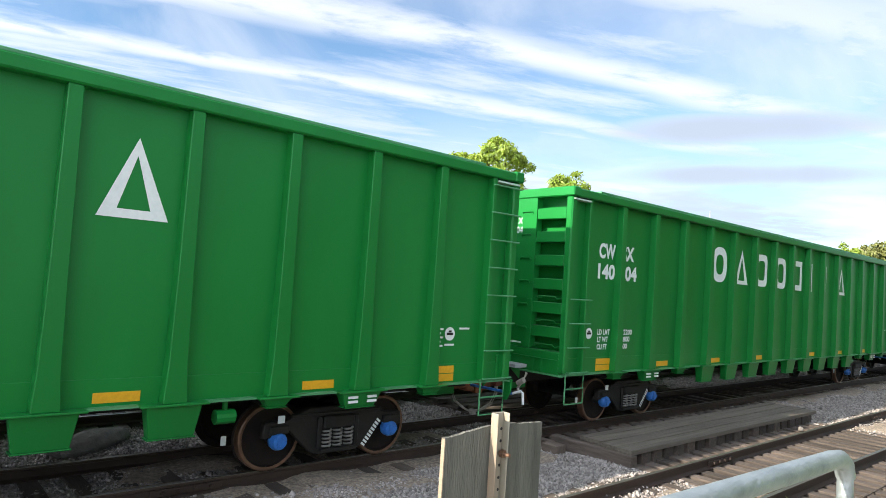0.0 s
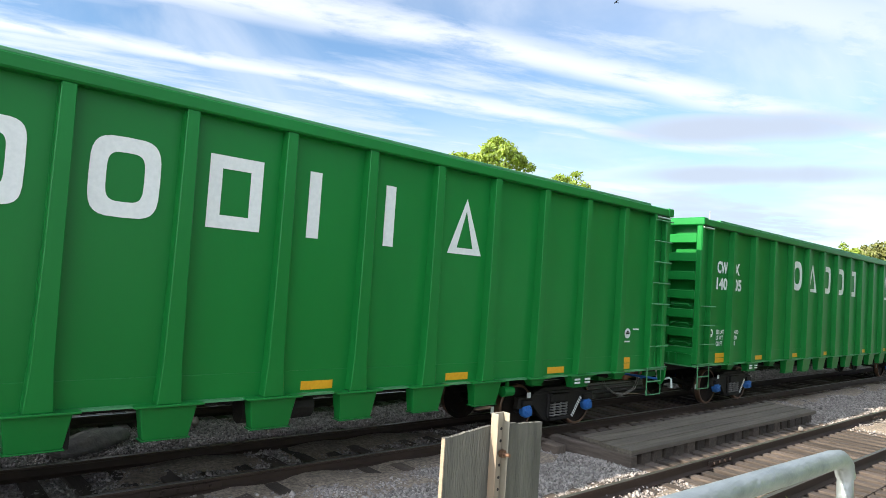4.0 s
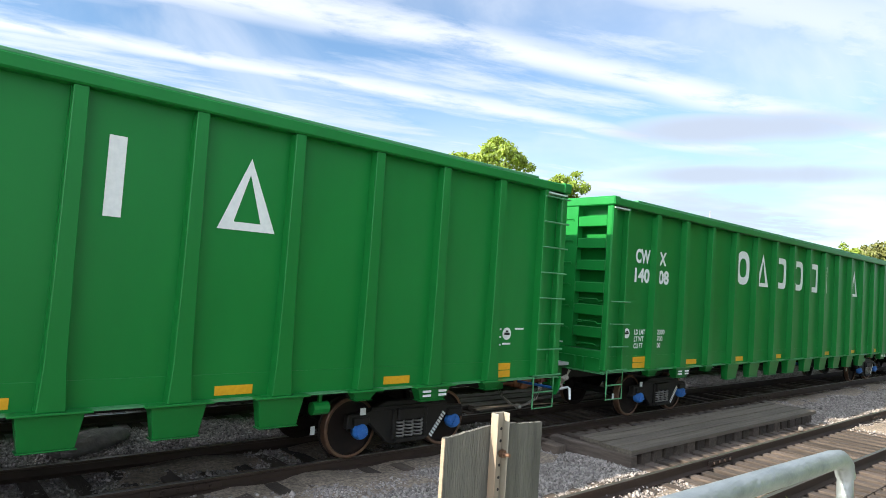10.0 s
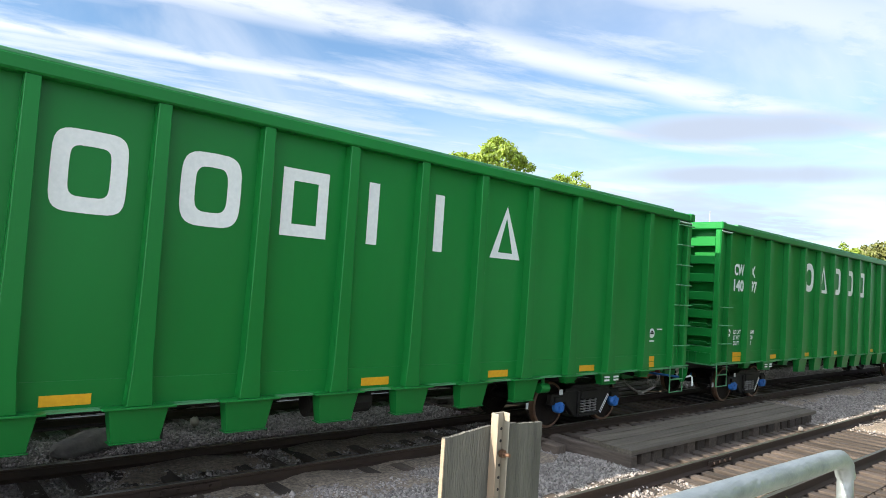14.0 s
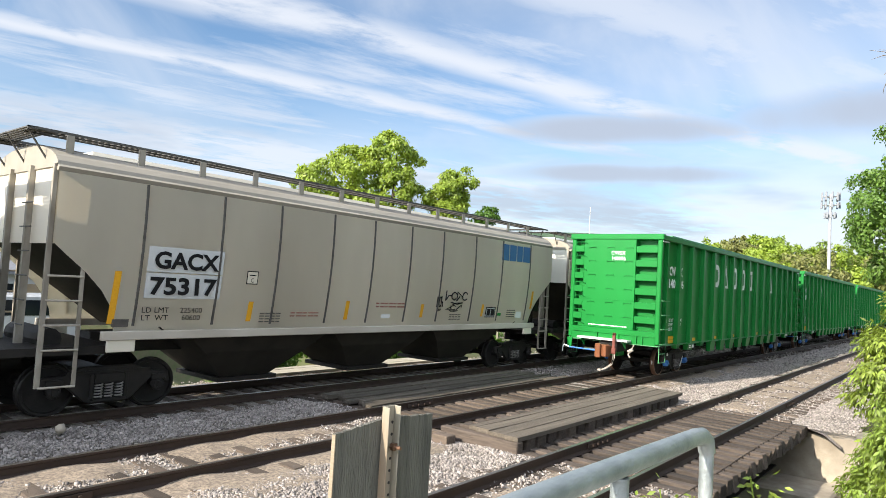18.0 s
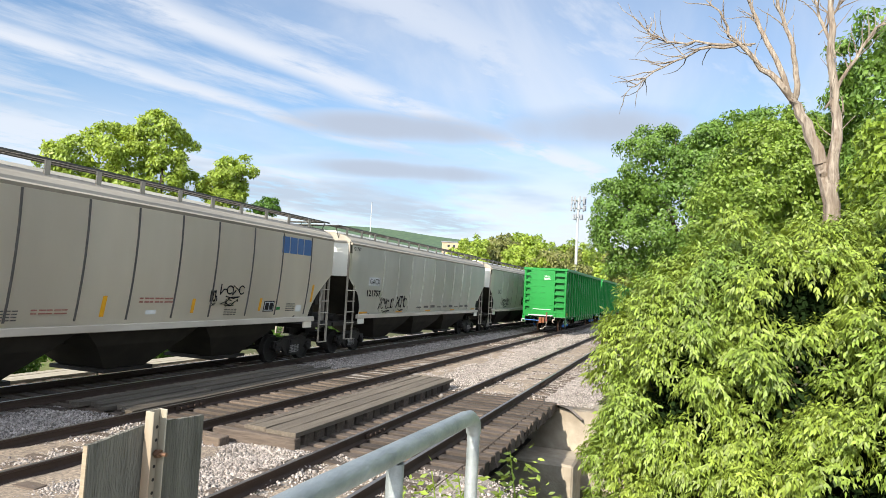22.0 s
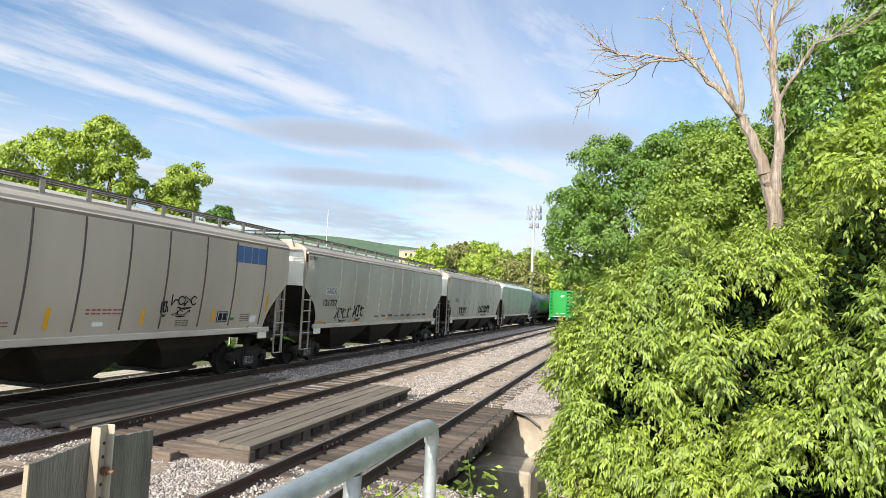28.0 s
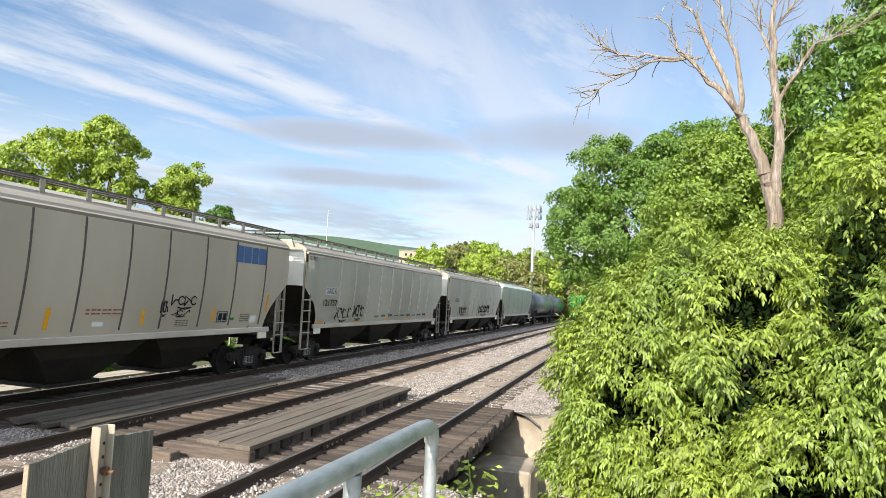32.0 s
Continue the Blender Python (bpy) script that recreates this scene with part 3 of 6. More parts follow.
def truck(car, x, stencil):
    """The frame of a truck under a car; its wheelsets belong to the car, since they turn."""
    t = part("truck", MESH["bolster"], None, car, "black cast truck frame", at=pose(x, 0, 0))
    for a in (0, 180):
        m = pose(0, 0, 0, 0, 0, a)
        for name in ("side_frame", "spring_plate", "top_flange"):
            part(name, MESH[name], None, t, at=m)
        for cx in (-0.305, 0.305):
            part("column", MESH["column"], None, t, at=m @ pose(cx, 0, 0))
        for cx in (-0.925, 0.925):
            part("adapter", MESH["adapter"], None, t, at=m @ pose(cx, 0, 0))
        for cx in (-0.18, 0, 0.18):
            part("spring", MESH["spring"], None, t, at=m @ pose(cx, 0, 0))
    if stencil:
        bm = B()
        for k in range(9):
            box(bm, -0.24 + 0.052 * k, -0.24 + 0.052 * k + 0.032, -0.003, 0.003, 0, 0.075)
        part("stencil", bm, WHITE, t, "small white stencil, not readable", at=pose(0.62, -1.075, 0.42, 0, -52, 0))["kind"] = "stuff"
        part("tag", cuboid(-0.97, -0.87, -1.112, -1.104, 0.70, 0.80), WHITE, t)
        part("tag", cuboid(-1.62, -1.55, -0.84, -0.83, 0.42, 0.54), WHITE, t)
    return t


# ---- green gondola car ----
CAR_L = 21.2
POSTS = [1.75 + 1.2675 * k for k in range(15)]
HALF = 1.6


def post_mesh():
    bm = B()
    rings = []
    for z, w, d in ((1.16, 0.27, 0.02), (1.6, 0.21, 0.02), (2.6, 0.175, 0.022), (4.50, 0.145, 0.03)):
        y = -HALF + d
        rings.append([(-w / 2 - 0.008, -1.40, z), (-w / 2, y, z), (w / 2, y, z), (w / 2 + 0.008, -1.40, z)])
    loft(bm, rings)
    return mesh_of(bm, "side_post", GREEN, bevel=0.008)


def foot_mesh(depth, w0, w1):
    bm = B()
    rings = [[(-w / 2, -1.40, z), (-w / 2, y, z), (w / 2, y, z), (w / 2, -1.40, z)] for z, w, y in ((1.145, w0, -1.59), (1.145 - depth, w1, -1.54))]
    loft(bm, rings)
    box(bm, -w1 / 2 - 0.02, w1 / 2 + 0.02, -1.56, -1.38, 1.145 - depth - 0.015, 1.145 - depth)
    box(bm, -w0 / 2 - 0.07, w0 / 2 + 0.07, -1.635, -1.40, 1.138, 1.162)
    return mesh_of(bm, "post_foot", GREEN, bevel=0.006)


def build_gondola():
    car = thing("gondola_car", "tall bright green steel gondola railway car with white lettering", "railway car", "gondola cars of the moving train")
    L = CAR_L
    # side sheets with sill strips
    for s in (-1, 1):
        bm = B()
        box(bm, 0.06, L - 0.06, s * 1.415 - 0.012, s * 1.415 + 0.012, 1.22, 4.60)
        part("side_sheet", bm, GREEN, car)
        bm = B()
        box(bm, 0.06, L - 0.06, s * 1.427 - 0.012, s * 1.427 + 0.012, 1.155, 1.45)
        part("side_sill", bm, GREEN, car, bevel=0.004)
        bm = B()
        box(bm, 0.0, L, min(s * 1.37, s * 1.56), max(s * 1.37, s * 1.56), 1.14, 1.16)
        part("sill_flange", bm, GREEN_EDGE, car, "worn lower edge")
        bm = B()
        box(bm, -0.04, L + 0.04, min(s * 1.38, s * 1.60), max(s * 1.38, s * 1.60), 4.50, 4.66)
        part("top_chord", bm, GREEN, car, bevel=0.02)
        bm = B()
        box(bm, 0.85, L - 0.85, min(s * 1.46, s * 1.58), max(s * 1.46, s * 1.58), 4.655, 4.70)
        # the sun's bright line along the top is given by a paler green
        part("chord_cap", bm, GREEN_EDGE, car, "top edge coloured pale as if sunlit", bevel=0.008)
        for x in (0.02, L - 0.55):
            part("grab_bracket", cuboid(x, x + 0.53, min(s * 1.46, s * 1.59), max(s * 1.46, s * 1.59), 4.44, 4.47), WHITEGREEN, car, "pale painted corner bracket")
    bm = B()
    box(bm, 0.1, L - 0.1, -1.37, 1.37, 1.22, 1.30)
    part("floor_sheet", bm, DARK, car)
    bm = B()
    box(bm, -0.2, L + 0.2, -0.33, 0.33, 0.85, 1.22)
    for k, u in enumerate(POSTS):
        box(bm, u - 0.08, u + 0.08, -1.38, 1.38, 1.0, 1.22)
    part("centre_sill", bm, DARK, car)
    pm = post_mesh()
    deep, mid, small = foot_mesh(0.37, 0.62, 0.50), foot_mesh(0.21, 0.66, 0.46), foot_mesh(0.12, 0.42, 0.24)
    for k, u in enumerate(POSTS):
        for a in (0, 180):
            m = pose(u, 0, 0) if a == 0 else pose(u, 0, 0, 0, 0, 180)
            part("side_post", pm, None, car, at=m)
            fm = deep if 3 <= k <= 11 else mid if k in (1, 13) else small
            part("post_foot", fm, None, car, at=m)
    # ends: corner posts, slatted bays beside a wide middle plate
    for e in (0, 1):
        m = pose(0, 0, 0) if e == 0 else pose(L, 0, 0, 0, 0, 180)
        bm = B()
        box(bm, 0.26, 0.30, -1.38, 1.38, 1.22, 4.60)
        part("end_sheet", bm, GREEN, car, at=m)
        bm = B()
        box(bm, -0.022, 0.15, -0.72, 1.10, 1.575, 4.51)
        part("end_plate", bm, GREEN, car, at=m, bevel=0.004)
        for z in (1.93, 2.38, 2.83, 3.28, 3.74, 4.19):
            for y in (-0.50, 0.13, 0.78):
                bm = B()
                tube(bm, [(-0.024, y - 0.13, z), (-0.042, y - 0.115, z + 0.045), (-0.042, y + 0.115, z + 0.045), (-0.024, y + 0.13, z)], 0.011, 5)
                part("plate_lip", bm, GREEN, car, at=m)
        part("end_seam", cuboid(-0.034, -0.018, -0.72, 1.10, 2.50, 2.525), GREEN, car, at=m)
        for k in range(6):
            z = 1.815 + 0.452 * k
            for y0, y1 in ((-1.43, -0.725), (1.105, 1.43)):
                part("end_rib", cuboid(-0.012, 0.14, y0, y1, z, z + 0.212), GREEN, car, at=m, bevel=0.012)
        for s in (-1, 1):
            for k in range(3 if s < 0 else 7):
                z = 1.66 + 0.452 * k
                y0, y1 = (-1.36, -0.86) if s < 0 else (1.0, 1.38)
                bm = B()
                tube(bm, [(0.10, y0, z), (-0.07, y0, z - 0.01), (-0.07, y0 + 0.04, z + 0.03), (-0.07, y1 - 0.04, z + 0.03), (-0.07, y1, z - 0.01), (0.10, y1, z)], 0.012, 6)
                part("end_rung", bm, GREEN, car, at=m)
        bm = B()
        for k in range(26):
            box(bm, -0.026, -0.022, -0.50 + 0.052 * k, -0.50 + 0.052 * k + (0.044, 0.036, 0.046)[k % 3], 1.64, 1.672)
        part("print_strip", bm, WHITE, car, "row of small white print, not readable", at=m)["kind"] = "stuff"
        bm = B()
        box(bm, -0.05, 0.16, -1.62, 1.62, 4.50, 4.68)
        part("end_chord", bm, GREEN, car, at=m, bevel=0.02)
        for s in (-1, 1):
            bm = B()
            box(bm, -0.02, 0.14, min(s * 1.42, s * 1.57), max(s * 1.42, s * 1.57), 1.18, 4.50)
            part("corner_post", bm, GREEN, car, at=m, bevel=0.025)
        bm = B()
        box(bm, -0.018, 0.2, -1.45, 1.45, 1.14, 1.57)
        part("end_sill", bm, GREEN, car, at=m, bevel=0.015)
        part("sill_lip", cuboid(-0.06, 0.0, -1.55, 1.55, 1.12, 1.145), GREEN_EDGE, car, at=m)
        part("sill_lip", cuboid(-0.05, 0.0, -1.42, 1.42, 1.40, 1.42), GREEN, car, at=m)
        for y in (-1.05, -0.85, -0.25, 0.5):
            part("sill_gusset", cuboid(-0.07, -0.01, y - 0.02, y + 0.02, 1.15, 1.41), GREEN, car, at=m)
        # cross-over step, brake gear, coupler
        bm = B()
        box(bm, -0.34, -0.01, -0.68, -0.66, 1.19, 1.25)
        box(bm, -0.335, -0.01, -0.66, 1.05, 1.222, 1.23)
        box(bm, -0.34, -0.01, 1.05, 1.07, 1.19, 1.25)
        box(bm, -0.345, -0.335, -0.68, 1.07, 1.19, 1.252)
        platform = part("end_platform", bm, PALESTEEL, car, "pale grated crossover platform", at=m)
        for k in range(6):
            part("tread_slat", cuboid(-0.33 + 0.055 * k, -0.29 + 0.055 * k, -0.66, 1.05, 1.230, 1.25), PALESTEEL, platform)
        for y in (-0.5, 0.3, 0.95):
            bm = B()
            loft(bm, [[(-0.30, q, 1.19), (-0.02, q, 1.19), (-0.02, q, 0.95)] for q in (y - 0.015, y + 0.015)])
            part("platform_bracket", bm, GREEN, car, at=m)
        bm = B()
        box(bm, -0.02, 0.5, -0.24, 0.24, 0.70, 1.13)
        part("striker", bm, GREEN, car, at=m, bevel=0.02)
        bm = B()
        box(bm, -0.45, 0.1, -0.15, 0.15, 0.76, 1.02)
        loft(bm, [[(x, y0, 0.70), (x, y1, 0.70), (x, y1, 1.07), (x, y0, 1.07)] for x, y0, y1 in ((-0.42, -0.15, 0.15), (-0.55, -0.19, 0.21), (-0.70, -0.20, 0.02), (-0.80, -0.19, -0.08))])
        part("coupler", bm, ORANGE, car, "rusty orange knuckle coupler", at=m, bevel=0.02)
        bm = B()
        loft(bm, [[(x, y, z) for x, y in ((-0.60, 0.06), (-0.80, 0.0), (-0.84, 0.10), (-0.78, 0.21), (-0.58, 0.22))] for z in (0.66, 1.10)])
        part("knuckle", bm, ORANGE, car, "rusty orange coupler knuckle", at=m, bevel=0.02)
        bm = B()
        box(bm, -0.47, -0.40, -0.33, -0.24, 0.86, 1.46)
        box(bm, -0.49, -0.38, -0.36, -0.22, 0.80, 0.98)
        tube(bm, [(-0.47, -0.285, 1.42), (-0.37, -0.285, 1.42)], 0.05, 10)
        part("hose_bracket", bm, RUSTRED, car, "rust-red end-of-train bracket", at=m, bevel=0.008)
        for d in (0.0, 0.05):
            bm = B()
            tube(bm, [(-0.44, -0.28 - d, 0.86), (-0.44, -0.28 - d, 0.66), (-0.50, -0.22 - d, 0.45), (-0.62, -0.08 - d, 0.32), (-0.70, 0.04 - d, 0.27)], 0.016, 7)
            part("brake_hose", bm, HOSE, car, "pale dusty brake hose", at=m, smooth=True)
        part("glad_hand", cuboid(-0.76, -0.66, -0.02, 0.10, 0.23, 0.31), HOSE, car, at=m, bevel=0.02)
        bm = B()
        tube(bm, [(-0.2, -0.85, 1.12), (-0.24, -0.80, 0.95), (-0.26, -0.70, 0.82), (-0.30, -0.78, 0.72)], 0.03, 7)
        tube(bm, [(-0.26, -0.84, 0.98), (-0.26, -0.70, 0.90)], 0.055, 9)
        part("angle_cock", bm, HOSE, car, "pale dusty air valve", at=m)
        bm = B()
        tube(bm, [(-0.42, 0.25, 0.84), (-0.42, 1.30, 0.86)], 0.026, 8)
        part("uncoupling_bar", bm, BLUE, car, "blue uncoupling lever", at=m)
        bm = B()
        tube(bm, [(-0.42, 1.30, 0.86), (-0.46, 1.46, 0.92), (-0.46, 1.50, 0.90), (-0.46, 1.52, 0.70)], 0.022, 8)
        part("lever_grip", bm, WHITE, car, "white lever handle", at=m, smooth=True)
        bm = B()
        loft(bm, [[(x, y, z) for y, z in ((1.36, 1.16), (1.58, 1.16), (1.56, 0.95), (1.48, 0.80), (1.40, 0.80))] for x in (-0.10, -0.06)])
        part("lever_bracket", bm, GREEN, car, at=m, bevel=0.008)
    # ladders: tall one at the front end, short one over a step at the rear; the far side turned about
    for a in (0, 180):
        m = pose(0, 0, 0) if a == 0 else pose(L, 0, 0, 0, 0, 180)
        bm = B()
        box(bm, L - 0.64, L - 0.56, -1.58, -1.40, 1.18, 4.50)
        part("ladder_stile", bm, GREEN, car, at=m, bevel=0.01)
        bm = B()
        box(bm, 0.56, 0.64, -1.56, -1.40, 1.18, 4.50)
        part("ladder_stile", bm, GREEN, car, at=m, bevel=0.01)
        for k in range(8):
            z = 1.21 + 0.452 * k
            bm = B()
            tube(bm, [(L - 0.66, -1.60, z), (L - 0.66, -1.64, z), (L - 0.02, -1.64, z), (L - 0.02, -1.60, z)], 0.014, 6)
            part("rung", bm, GREEN_EDGE, car, at=m)
        for z in (1.21, 1.67, 2.12, 2.57):
            bm = B()
            tube(bm, [(0.06, -1.58, z), (0.06, -1.63, z), (0.66, -1.63, z), (0.66, -1.58, z)], 0.014, 6)
            part("rung", bm, GREEN_EDGE, car, at=m)
        for x0 in (0.06, L - 0.66):
            bm = B()
            tube(bm, [(x0, -1.56, 1.2), (x0, -1.56, 0.62), (x0 + 0.55, -1.56, 0.62), (x0 + 0.55, -1.56, 1.2)], 0.016, 6)
            tube(bm, [(x0, -1.56, 0.90), (x0 + 0.55, -1.56, 0.90)], 0.016, 6)
            part("step", bm, GREEN_EDGE, car, at=m)
        for u, n2 in ((1.15, 2), (3.41, 1), (5.92, 1), (8.42, 1), (12.33, 1), (14.87, 1), (17.36, 1), (L - 1.64, 2)):
            for q in range(n2):
                z = 1.185 + 0.125 * q if n2 == 2 else 1.195
                part("reflector", cuboid(u, u + 0.48, -1.4460, -1.4410, z, z + 0.113), YELLOW, car, at=m)
        # painted marks
        bm = B()
        for r in range(5):
            box(bm, L - 1.72, L - 1.42 - 0.05 * (r % 2), -1.4360, -1.4300, 1.98 - 0.065 * r, 2.01 - 0.065 * r)
        box(bm, L - 1.38, L - 1.18, -1.4360, -1.4300, 1.735, 1.765)
        box(bm, L - 1.08, L - 0.86, -1.4360, -1.4300, 1.99, 2.02)
        part("stencil_lines", bm, WHITE, car, "rows of small white print, not readable", at=m)["kind"] = "stuff"
        for u in (0.89, L - 1.28):
            bm = B()
            pts = [(0.105 * math.cos(q), 0.105 * math.sin(q)) for q in [2 * math.pi * k / 24 for k in range(24)]]
            loft(bm, [[(u + x, y, 1.92 + z) for x, z in pts] for y in (-1.4360, -1.4300)])
            part("round_mark", bm, WHITE, car, "round white emblem", at=m)
            bm = B()
            box(bm, u - 0.065, u + 0.065, -1.4400, -1.4360, 1.90, 1.94)
            box(bm, u - 0.03, u + 0.03, -1.4400, -1.4360, 1.945, 1.975)
            part("emblem_bar", bm, DARK, car, at=m)
        for u in (POSTS[1], POSTS[13]):
            for q in (-0.23, 0.08):
                for r in range(2):
                    part("jack_mark", cuboid(u + q, u + q + 0.15, -1.606, -1.586, 1.0 + 0.06 * r, 1.032 + 0.06 * r), WHITE, car, at=m)
        # big company marks drawn as plain shapes, one a bay
        big_marks(car, m)
        lettering("load_words", "LD LMT\nLT WT\nCU FT", 0.42, 0.40, WHITE, car, m @ facing(1.17, -1.4340, 1.60), "white painted weight lines", 0.03)["kind"] = "stuff"
    # valves and pipes under the frame
    bm = B()
    box(bm, 9.2, 9.7, -1.36, -1.1, 0.72, 1.12)
    tube(bm, [(11.6, -1.2, 0.95), (12.6, -1.2, 0.95)], 0.17, 12)
    tube(bm, [(1.4, -1.25, 1.06), (4.4, -1.3, 1.0), (6.0, -1.1, 0.9), (9.4, -1.15, 0.9)], 0.022, 5)
    part("brake_gear", bm, DARK, car)
    bm = B()
    tube(bm, [(L - 4.85, -1.40, 1.2), (L - 4.85, -1.40, 0.98)], 0.035, 8)
    tube(bm, [(L - 4.97, -1.40, 0.93), (L - 4.73, -1.40, 0.93)], 0.09, 12)
    part("valve", bm, GREEN, car, "small green valve")
    for x in (3.0, L - 3.0):
        truck(car, x, True)
        for d in (-0.925, 0.925):
            wheelset(car, x + d, "blue")
    return car


PALESTEEL = material("pale_galvanised_step", (0.62, 0.63, 0.64), (0.48, 0.49, 0.50), 10, 0.5, metal=0.2)
RUSTRED = material("rust_red_bracket", (0.20, 0.055, 0.04), (0.13, 0.04, 0.03), 9, 0.7, bump=0.2)
HOSE = material("dusty_pale_hose", (0.46, 0.42, 0.37), (0.30, 0.27, 0.23), 12, 0.7)
GREEN_EDGE = material("pale_green_edge", (0.10, 0.30, 0.14), (0.05, 0.24, 0.09), 4, 0.5)
WHITEGREEN = material("pale_green_bracket", (0.55, 0.68, 0.58), (0.42, 0.56, 0.46), 6, 0.5)


def big_marks(car, m):
    """One white shape a bay: rings, triangles, frames and bars."""
    z0, h = 3.19, 0.88

    def strip(pts, w):
        bm = B()
        ring_in, ring_out = [], []
        c = (sum(p[0] for p in pts) / len(pts), sum(p[1] for p in pts) / len(pts))
        sx, sz = max(p[0] for p in pts) - c[0], max(p[1] for p in pts) - c[1]
        for x, z in pts:
            ring_out.append((x, z))
            ring_in.append((c[0] + (x - c[0]) * (1 - w / sx), c[1] + (z - c[1]) * (1 - w / sz)))
        k = len(pts)
        vo = [bm.verts.new((x, -1.4350, z)) for x, z in ring_out]
        vi = [bm.verts.new((x, -1.4350, z)) for x, z in ring_in]
        for i in range(k):
            bm.faces.new((vo[i], vo[(i + 1) % k], vi[(i + 1) % k], vi[i]))
        return bm

    def oval(x, w, p=2.6):
        out = []
        for k in range(28):
            a = 2 * math.pi * k / 28
            ca, sa = math.cos(a), math.sin(a)
            out.append((x + w / 2 + w / 2 * math.copysign(abs(ca) ** (2 / p), ca), z0 + h / 2 + h / 2 * math.copysign(abs(sa) ** (2 / p), sa)))
        return out

    def gap(k, d):
        return POSTS[k] + d

    shapes = [strip(oval(gap(3, 0.27), 0.78), 0.19), strip([(gap(4, 0.25), z0), (gap(4, 1.02), z0), (gap(4, 0.635), z0 + h * 1.02)], 0.20),
              strip(oval(gap(5, 0.23), 0.74, 5), 0.17), strip(oval(gap(6, 0.27), 0.73, 4), 0.17),
              strip([(gap(7, 0.28), z0), (gap(7, 0.96), z0), (gap(7, 0.96), z0 + h), (gap(7, 0.28), z0 + h)], 0.16),
              cuboid(gap(8, 0.35), gap(8, 0.53), -1.4360, -1.4310, z0, z0 + h), cuboid(gap(9, 0.33), gap(9, 0.51), -1.4360, -1.4310, z0, z0 + h),
              strip([(gap(10, 0.31), z0), (gap(10, 1.06), z0), (gap(10, 0.685), z0 + h * 1.02)], 0.20)]
    for s in shapes:
        part("painted_mark", s, WHITE, car, "large white painted shape", at=m)


NUMBERS = ["140096", "140097", "140108", "140098", "140105", "140104", "140110", "140102"]
WEIGHTS = ["212300\n73700\n6400", "212600\n73400\n6400", "212300\n73700\n6400", "212600\n73400\n6400", "212400\n73600\n6400", "212200\n73800\n6400", "212300\n73700\n6400", "212300\n73700\n6400"]
GONDOLAS = []


def build_train():
    first = build_gondola()
    cars = [first] + [copy_thing(first, Matrix.Identity(4)) for _ in NUMBERS[1:]]
    for car, num, wt in zip(cars, NUMBERS, WEIGHTS):
        for a in (0, 180):
            m = Matrix.Identity(4) if a == 0 else pose(CAR_L, 0, 0, 0, 0, 180)
            for k, (u, w) in enumerate(((1.08, 0.585), (1.89, 0.58))):
                lettering("reporting_mark", "CWSX"[2 * k:2 * k + 2], (0.565, 0.44)[k], 0.31, WHITE, car, m @ facing(u + 0.01, -1.4340, 3.41), "white painted reporting mark", 0.04)
                lettering("car_number", num[3 * k:3 * k + 3], w, 0.31, WHITE, car, m @ facing(u, -1.4340, 3.00), "white painted car number", 0.04)
            lettering("weight_stencil", wt, 0.48, 0.40, WHITE, car, m @ facing(1.92, -1.4340, 1.60), "", 0.03)["kind"] = "stuff"
            lettering("end_number", "CWSX\n" + num, 0.50, 0.31, WHITE, car, m @ pose(-0.026, 0.12, 3.81, 90, 0, -90), "small white number on the end", 0.0)
        GONDOLAS.append(car)


build_train()

# ---- covered hopper cars, standing on the far track ----
HY = TRACKS[2]


def bulge(z):
    """Half width of the rounded hopper side at height z."""
    k = min(1.0, max(0.0, (z - 1.5) / 2.7))
    return 1.42 + 0.21 * math.sin(0.62 * math.pi * k) ** 0.8


def side_outline(L, style):
    if style == "round":
        end = [(0.02, 4.2), (0.02, 3.02), (0.25, 2.82), (0.58, 2.55), (0.88, 2.24), (1.08, 1.94), (1.16, 1.72), (1.18, 1.52)]
    else:
        end = [(0.02, 3.98), (0.02, 3.30), (0.12, 3.12), (0.65, 2.75), (1.2, 2.35), (1.75, 1.95), (2.2, 1.52)]
    return end


